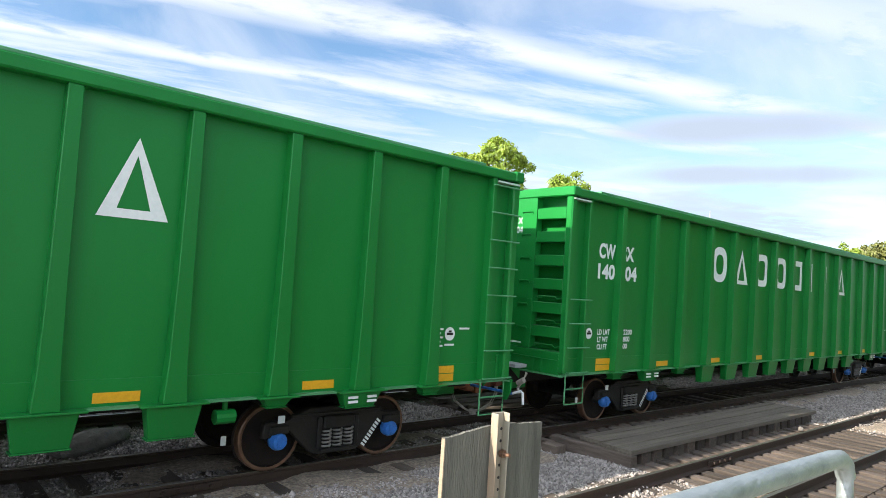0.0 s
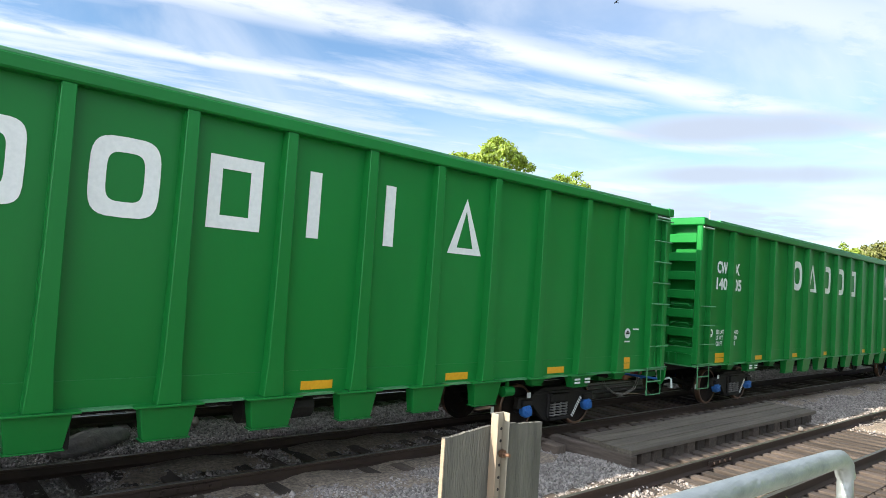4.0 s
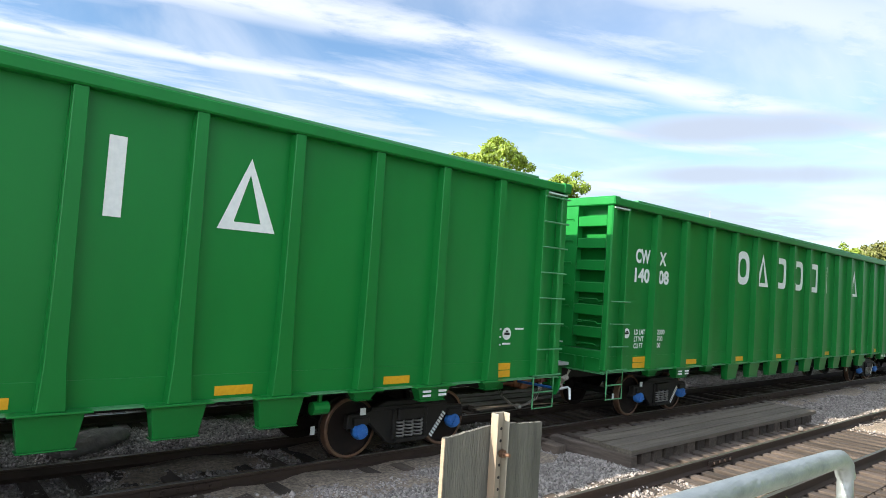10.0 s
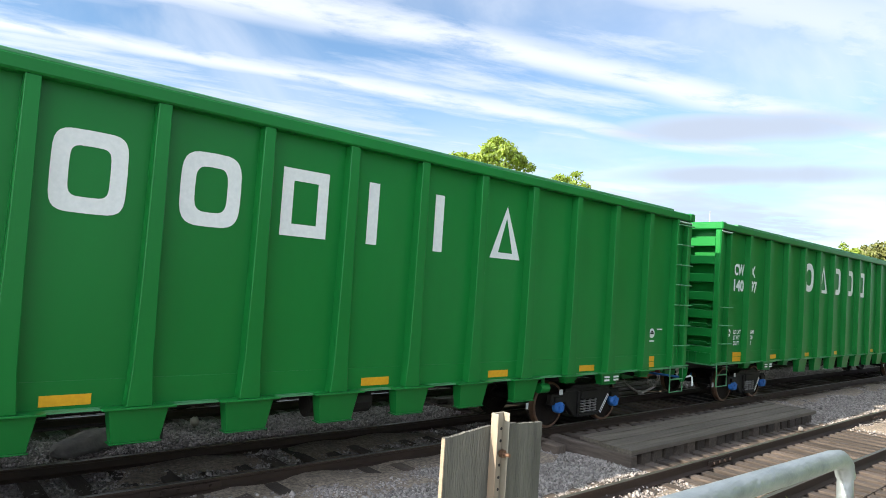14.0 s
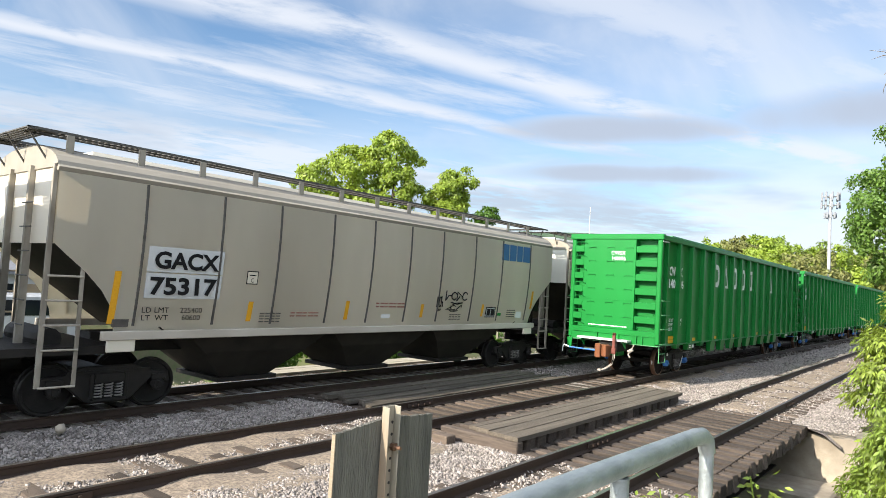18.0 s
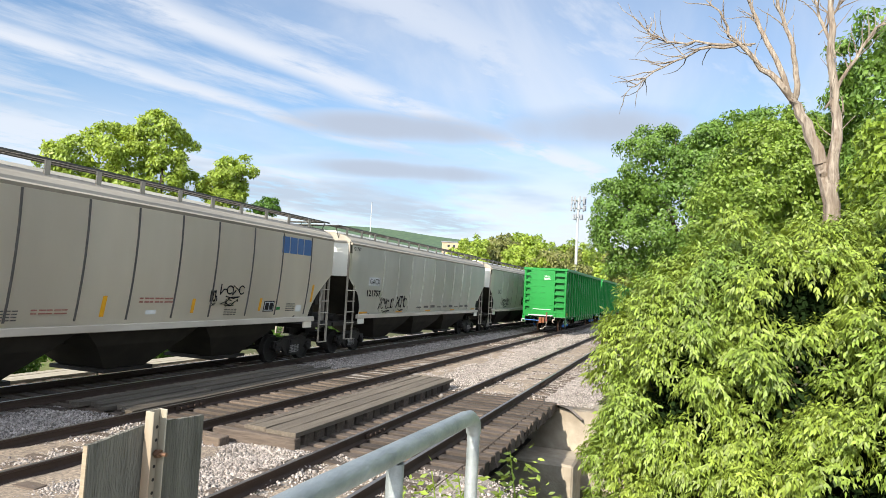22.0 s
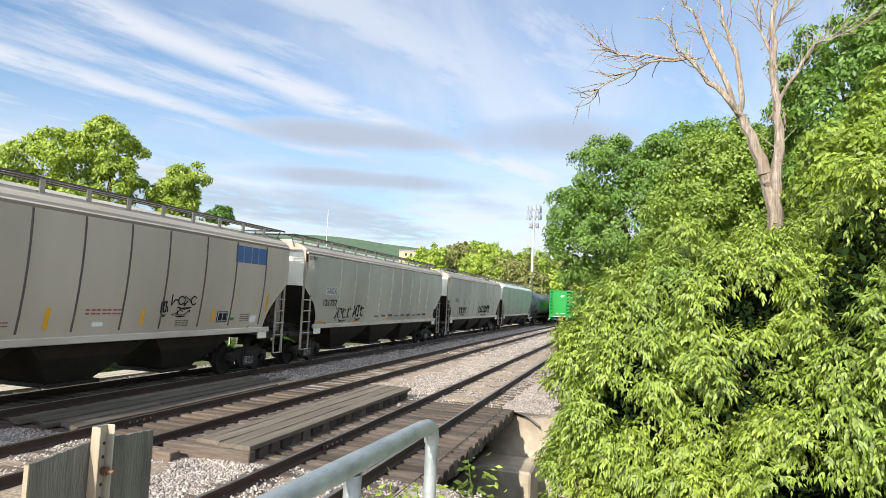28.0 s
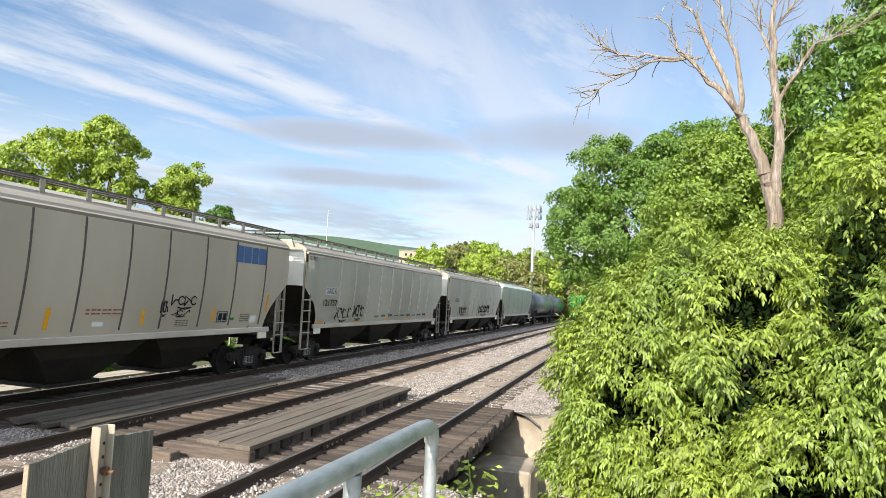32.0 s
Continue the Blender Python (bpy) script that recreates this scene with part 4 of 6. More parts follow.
def build_hopper(x0, L, paint, label, seams, style="round", weld=None):
    car = thing("hopper_car", label, "railway car", "covered hopper cars of the standing train", at=pose(x0, HY, 0))
    end = side_outline(L, style)
    zs = sorted({z for _, z in end} | {1.52, 1.9, 2.3, 2.7, 3.1, 3.5, 3.9})

    def inset(z):
        pts = sorted(end, key=lambda p: p[1])
        for (xa, za), (xb, zb) in zip(pts, pts[1:]):
            if za <= z <= zb:
                return xa + (xb - xa) * (z - za) / max(1e-6, zb - za)
        return pts[0][0] if z < pts[0][1] else pts[-1][0]

    for s in (-1, 1):
        bm = B()
        rows = []
        for z in zs:
            a = inset(z)
            rows.append([(a + (L - 2 * a) * k / 12, s * bulge(z), z) for k in range(13)])
        loft(bm, rows, close=False)
        bmesh.ops.solidify(bm, geom=bm.faces[:], thickness=0.02)
        part("side_sheet", bm, paint, car, smooth=True)
        bm = B()
        box(bm, 0.95, L - 0.95, min(s * 1.44, s * 1.56), max(s * 1.44, s * 1.56), 1.37, 1.53)
        part("side_sill", bm, SILL, car, "sill in darkened grey paint", bevel=0.012)
        bm = B()
        loft(bm, [[(x, s * 1.60, 4.20), (x, s * 1.64, 4.27), (x, s * 1.52, 4.34), (x, s * 1.48, 4.25)] for x in (0.0, L)])
        part("eave", bm, paint if paint == HOPPER_C else ROOFGREY, car)
        for u in seams:
            bm = B()
            pts = [(u, s * (bulge(z) + 0.006), z) for z in (1.62, 2.0, 2.5, 3.0, 3.5, 4.0, 4.19)]
            rings = [[(u - 0.026, y, z), (u + 0.026, y, z), (u + 0.018, y + s * 0.018, z), (u - 0.018, y + s * 0.018, z)] for u, y, z in pts]
            loft(bm, rings)
            part("seam", bm, weld or SEAM, car, "" if weld else "dark vertical weld seam")
    # rounded roof, end walls
    arc = [(1.58 * math.cos(q), 4.28 + 0.46 * math.sin(q)) for q in [math.pi * k / 14 for k in range(15)]]
    bm = B()
    loft(bm, [[(x, y, z) for y, z in arc] for x in (0.0, L)])
    part("roof", bm, paint if paint == HOPPER_C else ROOFGREY, car)
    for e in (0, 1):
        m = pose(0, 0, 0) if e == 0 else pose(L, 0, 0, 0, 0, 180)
        bm = B()
        box(bm, 0.03, 0.07, -1.5, 1.5, end[1][1] - 0.02, 4.3)
        part("end_wall", bm, paint, car, at=m)
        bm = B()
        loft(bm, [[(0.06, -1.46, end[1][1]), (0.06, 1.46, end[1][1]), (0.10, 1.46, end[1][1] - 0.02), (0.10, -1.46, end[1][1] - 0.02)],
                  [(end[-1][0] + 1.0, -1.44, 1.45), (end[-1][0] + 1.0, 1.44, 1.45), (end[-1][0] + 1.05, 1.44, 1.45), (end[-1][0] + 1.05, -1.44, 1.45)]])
        # near-black in place of the car's paint stands for shade in the cutout
        part("slope_sheet", bm, UNDER, car, "slope sheet darkened for the shade in the car end", at=m)
        for y in (-0.5, 0.48):
            part("end_post", cuboid(-0.06, 0.06, y - 0.045, y + 0.045, 1.26, 4.35), STILE, car, at=m)
        bm = B()
        box(bm, -0.62, 1.3, -1.35, 1.35, 1.12, 1.26)
        box(bm, -0.75, -0.55, -0.32, 0.32, 0.75, 1.2)
        box(bm, -1.0, 0.2, -0.13, 0.13, 0.80, 1.02)
        part("end_platform", bm, DARK, car, "dark end platform and coupler", at=m)
        for s in (-1, 1):
            bm = B()
            box(bm, -0.04, 0.04, s * 1.50 - 0.03, s * 1.50 + 0.03, 0.62, 4.32)
            part("ladder_stile", bm, STILE, car, at=m, bevel=0.006)
            bm = B()
            box(bm, 0.52, 0.58, s * 1.52 - 0.025, s * 1.52 + 0.025, 0.62, 2.72)
            part("ladder_stile", bm, STILE, car, at=m, bevel=0.006)
            for k in range(5):
                z = 0.63 + 0.41 * k + (0.2 if k else 0)
                bm = B()
                tube(bm, [(0, s * 1.55, z), (0.56, s * 1.57, z)], 0.02, 6)
                part("rung", bm, RUNG, car, at=m)
            bm = B()
            box(bm, 1.05, 1.55, s * 1.50 - 0.03, s * 1.50 + 0.03, 1.16, 1.5)
            part("jack_pad", bm, paint, car, at=m, bevel=0.01)
        for y in (-0.55, 0.1):
            for k in range(6 if y < 0 else 0):
                bm = B()
                tube(bm, [(-0.06, y - 0.25, 1.6 + 0.42 * k), (-0.06, y + 0.25, 1.6 + 0.42 * k)], 0.013, 6)
                part("rung", bm, GALV, car, at=m)
        bm = B()
        tube(bm, [(-0.12, 0.8, 1.3), (-0.12, 0.8, 2.6)], 0.05, 8)
        box(bm, -0.3, -0.05, 0.5, 0.95, 1.9, 2.5)
        lathe = [(0.28 * math.cos(2 * math.pi * k / 20), 0.28 * math.sin(2 * math.pi * k / 20)) for k in range(21)]
        tube(bm, [(-0.34, 0.72 + a, 2.25 + b) for a, b in lathe], 0.018, 5)
        tube(bm, [(0.35, -0.9, 1.35), (0.35, 0.7, 1.35)], 0.2, 12)
        part("brake_gear", bm, DARK, car, "hand brake wheel and air tank", at=m)
        bm = B()
        tube(bm, [(-0.6, -0.3, 0.9), (-0.8, -0.35, 0.6), (-1.05, -0.25, 0.4), (-1.25, -0.1, 0.42)], 0.03, 6)
        part("air_hose", bm, RUBBER, car, at=m)
        truck(car, 1.35 if e == 0 else L - 1.35, False)
        xc = 1.35 if e == 0 else L - 1.35
        for d in (-0.925, 0.925):
            wheelset(car, xc + d, "dark")
    # discharge chutes
    n = 3
    w = (L - 5.2) / n
    for k in range(n):
        a = 2.6 + w * k
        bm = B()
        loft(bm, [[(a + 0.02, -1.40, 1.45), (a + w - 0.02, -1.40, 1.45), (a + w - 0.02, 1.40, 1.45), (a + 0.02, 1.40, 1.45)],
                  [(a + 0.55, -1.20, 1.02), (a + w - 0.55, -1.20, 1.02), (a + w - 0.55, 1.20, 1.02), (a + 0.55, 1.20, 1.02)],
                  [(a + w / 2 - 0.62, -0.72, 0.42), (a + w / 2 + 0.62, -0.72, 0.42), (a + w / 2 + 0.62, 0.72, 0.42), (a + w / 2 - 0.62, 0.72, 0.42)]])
        chute = part("discharge_chute", bm, UNDER, car, "sooty discharge chute darkened for shade under the car")
        bm = B()
        box(bm, a + w / 2 - 0.75, a + w / 2 + 0.75, -0.85, 0.85, 0.33, 0.42)
        part("gate", bm, DARK, chute)
    bm = B()
    box(bm, 1.3, L - 1.3, -0.25, 0.25, 1.0, 1.4)
    part("centre_sill", bm, DARK, car)
    # roof walk: grating on brackets with a line of hatches
    for s in (-1, 1):
        bm = B()
        y0, y1 = (s * 0.66, s * 1.18) if s > 0 else (s * 1.18, s * 0.66)
        for k in range(int((L + 0.4) / 0.11)):
            x = -0.25 + 0.11 * k
            box(bm, x, x + 0.055, y0, y1, 4.90, 4.922)
        for y in (y0, (y0 + y1) / 2, y1):
            box(bm, -0.25, L + 0.2, y - 0.012, y + 0.012, 4.885, 4.926)
        part("roof_walk", bm, GALV, car, "grey metal roof walk grating")
        bracket = cuboid(-0.06, 0.06, -0.02, 0.02, 4.50, 4.90)
        bme = mesh_of(bracket, "walk_bracket", STILE)
        k = 0
        while 0.3 + 1.25 * k < L - 0.1:
            part("walk_bracket", bme, None, car, at=pose(0.3 + 1.25 * k, s * 1.19, -0.02))
            k += 1
    bm = B()
    loft(bm, [[(1.0, -0.35, 4.70), (L - 1.0, -0.35, 4.70), (L - 1.0, 0.35, 4.70), (1.0, 0.35, 4.70)], [(1.05, -0.28, 4.83), (L - 1.05, -0.28, 4.83), (L - 1.05, 0.28, 4.83), (1.05, 0.28, 4.83)]])
    part("hatch_cover", bm, paint, car)
    for e in (0, 1):
        m = pose(0, 0, 0) if e == 0 else pose(L, 0, 0, 0, 0, 180)
        bm = B()
        for k in range(6):
            box(bm, -0.36 + 0.075 * k, -0.31 + 0.075 * k, -1.18, 1.18, 4.90, 4.92)
        box(bm, -0.36, 0.12, -1.18, -1.14, 4.88, 4.925)
        box(bm, -0.36, 0.12, 1.14, 1.18, 4.88, 4.925)
        part("end_walk", bm, GALV, car, at=m)["kind"] = "stuff"
        for y in (-1.0, 0.0, 1.0):
            bm = B()
            tube(bm, [(-0.30, y, 4.89), (0.03, y, 4.42)], 0.018, 5)
            part("walk_strut", bm, GALV, car, at=m)
    if style != "round":
        # this type has a lower roof
        for ob in car.children:
            if ob.name.split(".")[0] in ("roof", "eave", "roof_walk", "walk_bracket", "hatch_cover", "end_walk", "walk_strut"):
                ob.location.z -= 0.22
    return car


def flat_part(car, name, u, z, w, h, mat, label="", lift=0.012, lean=0.0):
    """A painted patch that follows the rounded side."""
    bm = B()
    n = max(2, int(h / 0.15) + 1)
    rows = []
    for k in range(n + 1):
        zz = z + h * k / n
        y = -(bulge(zz) + lift)
        dx = lean * (zz - z)
        rows.append([(u + dx, y, zz), (u + dx + w, y, zz)])
    loft(bm, rows, close=False)
    return part(name, bm, mat, car, label)


def side_text(car, name, text, u, z, w, h, mat, label="", bold=0.015, lift=0.02):
    y = -(max(bulge(z), bulge(z + h)) + lift)
    return lettering(name, text, w, h, mat, car, facing(u, y, z), label, bold)


def scribble(car, u, z, w, h, seed, r=0.015):
    """A loose spray-painted tangle."""
    rs = random.Random(seed)
    bm = B()
    n = max(3, round(w / 0.26))
    for k in range(n):
        a, b = u + w * k / n, u + w * (k + 0.95) / n
        lo, hi = z + h * rs.uniform(0, 0.15), z + h * rs.uniform(0.8, 1.0)
        c = [(a, lo), (a, hi), (b, lo), (b, hi), ((a + b) / 2, (lo + hi) / 2), (b, (lo + hi) / 2)]
        pts = [c[i] for i in rs.sample(range(6), 4)]
        if k % 2:
            pts = [((a + b) / 2 + (b - a) * 0.5 * math.cos(q), (lo + hi) / 2 + (hi - lo) * 0.45 * math.sin(q)) for q in [0.6 + 0.62 * i for i in range(9)]]
        tube(bm, [(x, -(bulge(zz) + 0.012), zz) for x, zz in pts], r, 4)
    tube(bm, [(u + w * q, -(bulge(z + h * p) + 0.012), z + h * p) for q, p in ((0.25, -0.05), (0.55, -0.22), (0.8, -0.08), (0.5, -0.12), (0.35, -0.25))], r * 0.8, 4)
    part("graffiti", bm, BLACKPAINT, car, "black spray-painted scribble")


def build_hoppers():
    def line(u, w, z, h):
        y = -bulge(z + h / 2)
        box(bm, u, u + w, y - 0.012, y + 0.004, z, z + h)

    car = build_hopper(4.17, 16.38, HOPPER, "weathered light grey covered hopper railway car with big patch number", [1.51, 3.09, 4.49, 6.01, 7.36, 8.76, 10.13, 11.70, 13.18, 14.86])
    flat_part(car, "number_patch", 1.62, 2.62, 1.55, 0.47, PATCH, "clean white patch behind the number")
    flat_part(car, "number_patch", 1.62, 2.13, 1.55, 0.47, PATCH, "clean white patch behind the number")
    side_text(car, "reporting_mark", "GACX", 1.74, 2.68, 1.32, 0.33, BLACKPAINT, "black painted reporting mark", 0.032)
    side_text(car, "car_number", "75317", 1.70, 2.19, 1.36, 0.34, BLACKPAINT, "black painted car number", 0.032)
    side_text(car, "weight_words", "LD LMT\nLT  WT", 1.62, 1.72, 0.52, 0.24, BLACKPAINT, "", 0.0)
    side_text(car, "weight_stencil", "225400\n 60600", 2.36, 1.72, 0.46, 0.24, BLACKPAINT, "", 0.0)
    flat_part(car, "class_box", 3.74, 2.46, 0.28, 0.28, BLACKPAINT)
    flat_part(car, "class_box_inside", 3.76, 2.48, 0.24, 0.24, HOPPER, lift=0.016)
    side_text(car, "class_mark", "C", 3.84, 2.50, 0.07, 0.09, BLACKPAINT, "", 0.0, 0.024)
    bm = B()
    box(bm, 3.80, 3.96, -bulge(2.65) - 0.024, -bulge(2.65) - 0.018, 2.64, 2.66)
    part("class_line", bm, BLACKPAINT, car)
    for u, z, h in ((1.03, 1.66, 0.94), (3.86, 1.68, 0.42), (6.60, 1.70, 0.46), (9.40, 1.74, 0.37), (12.28, 1.76, 0.38), (15.12, 2.02, 0.60)):
        flat_part(car, "reflector", u, z, 0.12, h, YELLOW, "faded amber reflective strip", lean=0.03)
    flat_part(car, "data_plate", 1.12, 1.60, 0.30, 0.14, SEAM)
    bm = B()
    for r in range(2):
        for k in range(7):
            line(7.66 + 0.16 * k, 0.10 + 0.03 * (k % 2), 2.01 + 0.085 * r, 0.035)
    for r in range(2):
        for k in range(5):
            line(5.0 + 0.17 * k, 0.12 + 0.03 * (k % 2), 1.78 + 0.07 * r, 0.025)
    part("warning_lines", bm, FADED, car, "faded red warning print, not readable")["kind"] = "stuff"
    bm = B()
    for r in range(4):
        for k in range(4):
            line(4.2 + 0.14 * k, 0.11, 1.66 + 0.06 * r, 0.022)
            line(13.75 + 0.13 * k, 0.10, 1.74 + 0.07 * r, 0.025)
            line(10.75 + 0.14 * k, 0.10, 1.66 + 0.05 * r, 0.018)
    part("small_print", bm, SEAM, car, "small black print, not readable")["kind"] = "stuff"
    flat_part(car, "placard", 12.53, 1.73, 0.54, 0.33, BLACKPAINT, "black and white placard")
    flat_part(car, "placard_frame", 12.57, 1.76, 0.46, 0.27, PATCH, lift=0.016)
    for u in (12.60, 12.82):
        flat_part(car, "placard_inside", u, 1.785, 0.19, 0.22, BLACKPAINT, lift=0.020)
    flat_part(car, "green_tag", 13.22, 1.78, 0.20, 0.09, GREEN)
    flat_part(car, "white_tag", 14.31, 1.71, 0.34, 0.21, WHITE)
    flat_part(car, "white_tag", 7.90, 1.73, 0.32, 0.10, WHITE)
    flat_part(car, "red_tag", 1.30, 1.30, 0.18, 0.11, REDTAG, lift=0.07)
    scribble(car, 10.45, 2.20, 1.05, 0.34, 5, 0.020)
    scribble(car, 10.50, 1.95, 0.75, 0.16, 6, 0.014)
    scribble(car, 10.08, 2.02, 0.28, 0.38, 4, 0.017)
    # company emblem as plain blue blocks
    for u, w in ((13.12, 0.40), (13.56, 0.40), (14.00, 0.34), (14.38, 0.44)):
        flat_part(car, "emblem_block", u, 3.58, w, 0.52, BLUELOGO, "blue painted block", lift=0.012)

    car = build_hopper(21.95, 18.35, HOPPER_B, "pale grey covered hopper railway car with graffiti along its sill", [3.0 + 1.54 * k for k in range(9)], weld=SEAM_PALE)
    side_text(car, "reporting_mark", "GACX", 1.70, 2.75, 0.94, 0.23, BLACKPAINT, "black painted reporting mark", 0.0)
    side_text(car, "car_number", "121757", 1.55, 2.25, 1.27, 0.26, BLACKPAINT, "black painted car number", 0.03)
    side_text(car, "end_number", "121757", 0.1, 4.0, 0.6, 0.14, BLACKPAINT)
    scribble(car, 2.85, 1.70, 1.5, 0.52, 8, 0.019)
    scribble(car, 4.65, 1.74, 1.15, 0.60, 9, 0.024)
    flat_part(car, "mark_patch", 1.63, 2.68, 1.08, 0.36, PATCH, "clean white patch behind the mark")
    for u in (1.2, 4.8, 8.5, 12.3, 16.2):
        flat_part(car, "reflector", u, 1.56, 0.7, 0.07, YELLOW, "amber reflective strip")
    bm = B()
    for k in range(9):
        box(bm, 7.2 + 0.95 * k, 7.75 + 0.95 * k, -bulge(1.8) - 0.03, -bulge(1.8) - 0.005, 1.74, 1.80 + 0.03 * (k % 3))
    part("small_print", bm, SEAM, car, "small grey print, not readable")["kind"] = "stuff"
    flat_part(car, "placard", 17.0, 1.70, 0.5, 0.4, BLACKPAINT)
    car = build_hopper(42.1, 18.35, HOPPER_B, "pale greenish grey covered hopper railway car with dark graffiti", [3.0 + 1.54 * k for k in range(9)], weld=SEAM_PALE)
    side_text(car, "car_number", "GACX", 1.75, 2.60, 0.95, 0.30, SEAM)
    scribble(car, 3.2, 1.75, 2.2, 0.55, 12, 0.018)
    scribble(car, 9.5, 1.72, 4.2, 0.75, 13, 0.02)
    build_hopper(62.2, 18.8, HOPPER_C, "pale grey-green covered hopper railway car", [3.0 + 2.9 * k for k in range(5)], weld=SEAM_PALE)
    car = build_hopper(-15.9, 18.55, HOPPER, "weathered light grey covered hopper railway car with open sloped ends", [], "slope")
    flat_part(car, "paper_tag", 15.55, 2.0, 0.42, 0.22, PATCH, "pale paper notice")
    bm = B()
    box(bm, 15.0, 18.9, -1.60, -1.48, 1.02, 1.30)
    part("end_sill", bm, HOPPER, car, bevel=0.01)
    bm = B()
    for z in (3.86, 3.95):
        box(bm, 0.1, 18.4, -1.62, -1.585, z, z + 0.03)
    part("rib", bm, HOPPER, car)


HOPPER_C = material("pale_grey_green_paint", (0.62, 0.69, 0.60), (0.56, 0.63, 0.54), 1.2, 0.3, grime=(0.36, 0.40, 0.34))
build_hoppers()


def build_tank(x0, L):
    y = HY + bend(x0 + L / 2)
    car = thing("tank_car", "dark green-black tank railway car far down the line", "railway car", "tank cars of the standing train", at=pose(x0, y, 0, 0, 0, -1.0))
    bm = B()
    rings = []
    for x, r in ((0.3, 0.2), (0.35, 0.8), (0.5, 1.25), (0.8, 1.5), (L - 0.8, 1.5), (L - 0.5, 1.25), (L - 0.35, 0.8), (L - 0.3, 0.2)):
        rings.append([(x, r * math.cos(2 * math.pi * k / 28), 2.65 + r * math.sin(2 * math.pi * k / 28)) for k in range(28)])
    loft(bm, rings)
    part("tank", bm, TANK, car, smooth=True)
    bm = B()
    box(bm, 0, L, -1.3, 1.3, 1.0, 1.15)
    part("frame", bm, DARK, car)
    bm = B()
    tube(bm, [(L / 2, 0, 4.1), (L / 2, 0, 4.5)], 0.4, 14)
    part("dome", bm, TANK, car)
    bm = B()
    box(bm, 0.9, 1.05, -1.53, 1.53, 1.15, 2.0)
    box(bm, L - 1.05, L - 0.9, -1.53, 1.53, 1.15, 2.0)
    part("saddle", bm, DARK, car)
    for x in (1.8, L - 1.8):
        truck(car, x, False)
        for d in (-0.925, 0.925):
            wheelset(car, x + d, "dark")


build_tank(82.6, 15.5)
build_tank(99.6, 15.5)

# ---- near things: railing, sign board ----


def build_railing():
    r = thing("pipe_railing", "galvanised pipe handrail with two posts beside the path", "railing")
    bm = B()
    tube(bm, [(-1.2, 0.62, 2.36), (1.16, 0.645, 2.312), (2.10, 0.65, 2.288), (2.165, 0.65, 2.282), (2.205, 0.65, 2.262), (2.222, 0.65, 2.225)], 0.027, 16)
    part("top_rail", bm, GALVPIPE, r, smooth=True)
    for x in (-0.4, 1.535, 2.222):
        bm = B()
        tube(bm, [(x, 0.65, 1.15), (x, 0.65, 2.275 if x < 2 else 2.24)], 0.0225, 14)
        part("post", bm, GALVPIPE, r, smooth=True)


build_railing()


def build_sign():
    s = thing("sign_board", "weathered grey plywood board bolted to a rust-stained cream channel post", "sign")
    y = 1.9
    for x0, x1, za, zb in ((1.745, 2.005, 2.11, 2.135), (2.065, 2.335, 2.135, 2.120)):
        bm = B()
        rs = random.Random(int(x0 * 100))
        n = 14
        top = [(x0 + (x1 - x0) * k / n, za + (zb - za) * k / n + rs.uniform(-0.004, 0.002)) for k in range(n + 1)]
        loft(bm, [[(x, yy, 1.35) for x, _ in top] + [(x, yy, z) for x, z in top[::-1]] for yy in (y, y + 0.018)])
        board = part("board", bm, PLY, s)
        bm = B()
        box(bm, x0 - 0.002, x0 + 0.003, y - 0.001, y + 0.0185, 1.35, za - 0.004)
        # sunlight on the left edge is put into this paler strip
        part("board_edge", bm, PLY_SUNNY_EDGE, board, "left board edge coloured paler as if sunlit")
    bm = B()
    box(bm, 2.03, 2.05, y + 0.001, y + 0.017, 1.35, 2.10)
    part("board", bm, PLY, s)
    bm = B()
    box(bm, 2.000, 2.062, y - 0.012, y - 0.004, 0.9, 2.19)
    box(bm, 1.994, 2.000, y - 0.045, y - 0.004, 0.9, 2.19)
    box(bm, 2.062, 2.068, y - 0.045, y - 0.004, 0.9, 2.19)
    post = part("channel_post", bm, POSTPAINT, s, "rust-stained cream channel post", bevel=0.002)
    bm = B()
    for k in range(14):
        z = 2.12 - 0.0254 * 2 * k
        tube(bm, [(2.052, y - 0.0125, z), (2.052, y - 0.0115, z)], 0.007, 8)
    part("holes", bm, DARK, post)
    bm = B()
    tube(bm, [(2.05, y - 0.07, 2.02), (2.05, y, 2.02)], 0.008, 8)
    tube(bm, [(2.05, y - 0.04, 2.02), (2.05, y - 0.02, 2.02)], 0.017, 6)
    part("bolt", bm, TREAD, post, "rusty bolt and nut")


build_sign()

# ---- bridge decks, abutment ----


def tie_mesh(w, l, h, seed, mat=None):
    rs = random.Random(seed)
    bm = B()
    v = box(bm, -w / 2, w / 2, -l / 2, l / 2, -h, 0)
    for p in v:
        p.co += Vector((rs.uniform(-0.012, 0.012), rs.uniform(-0.04, 0.04), rs.uniform(-0.008, 0.008)))
    return mesh_of(bm, "tie", mat or TIE, bevel=0.01)


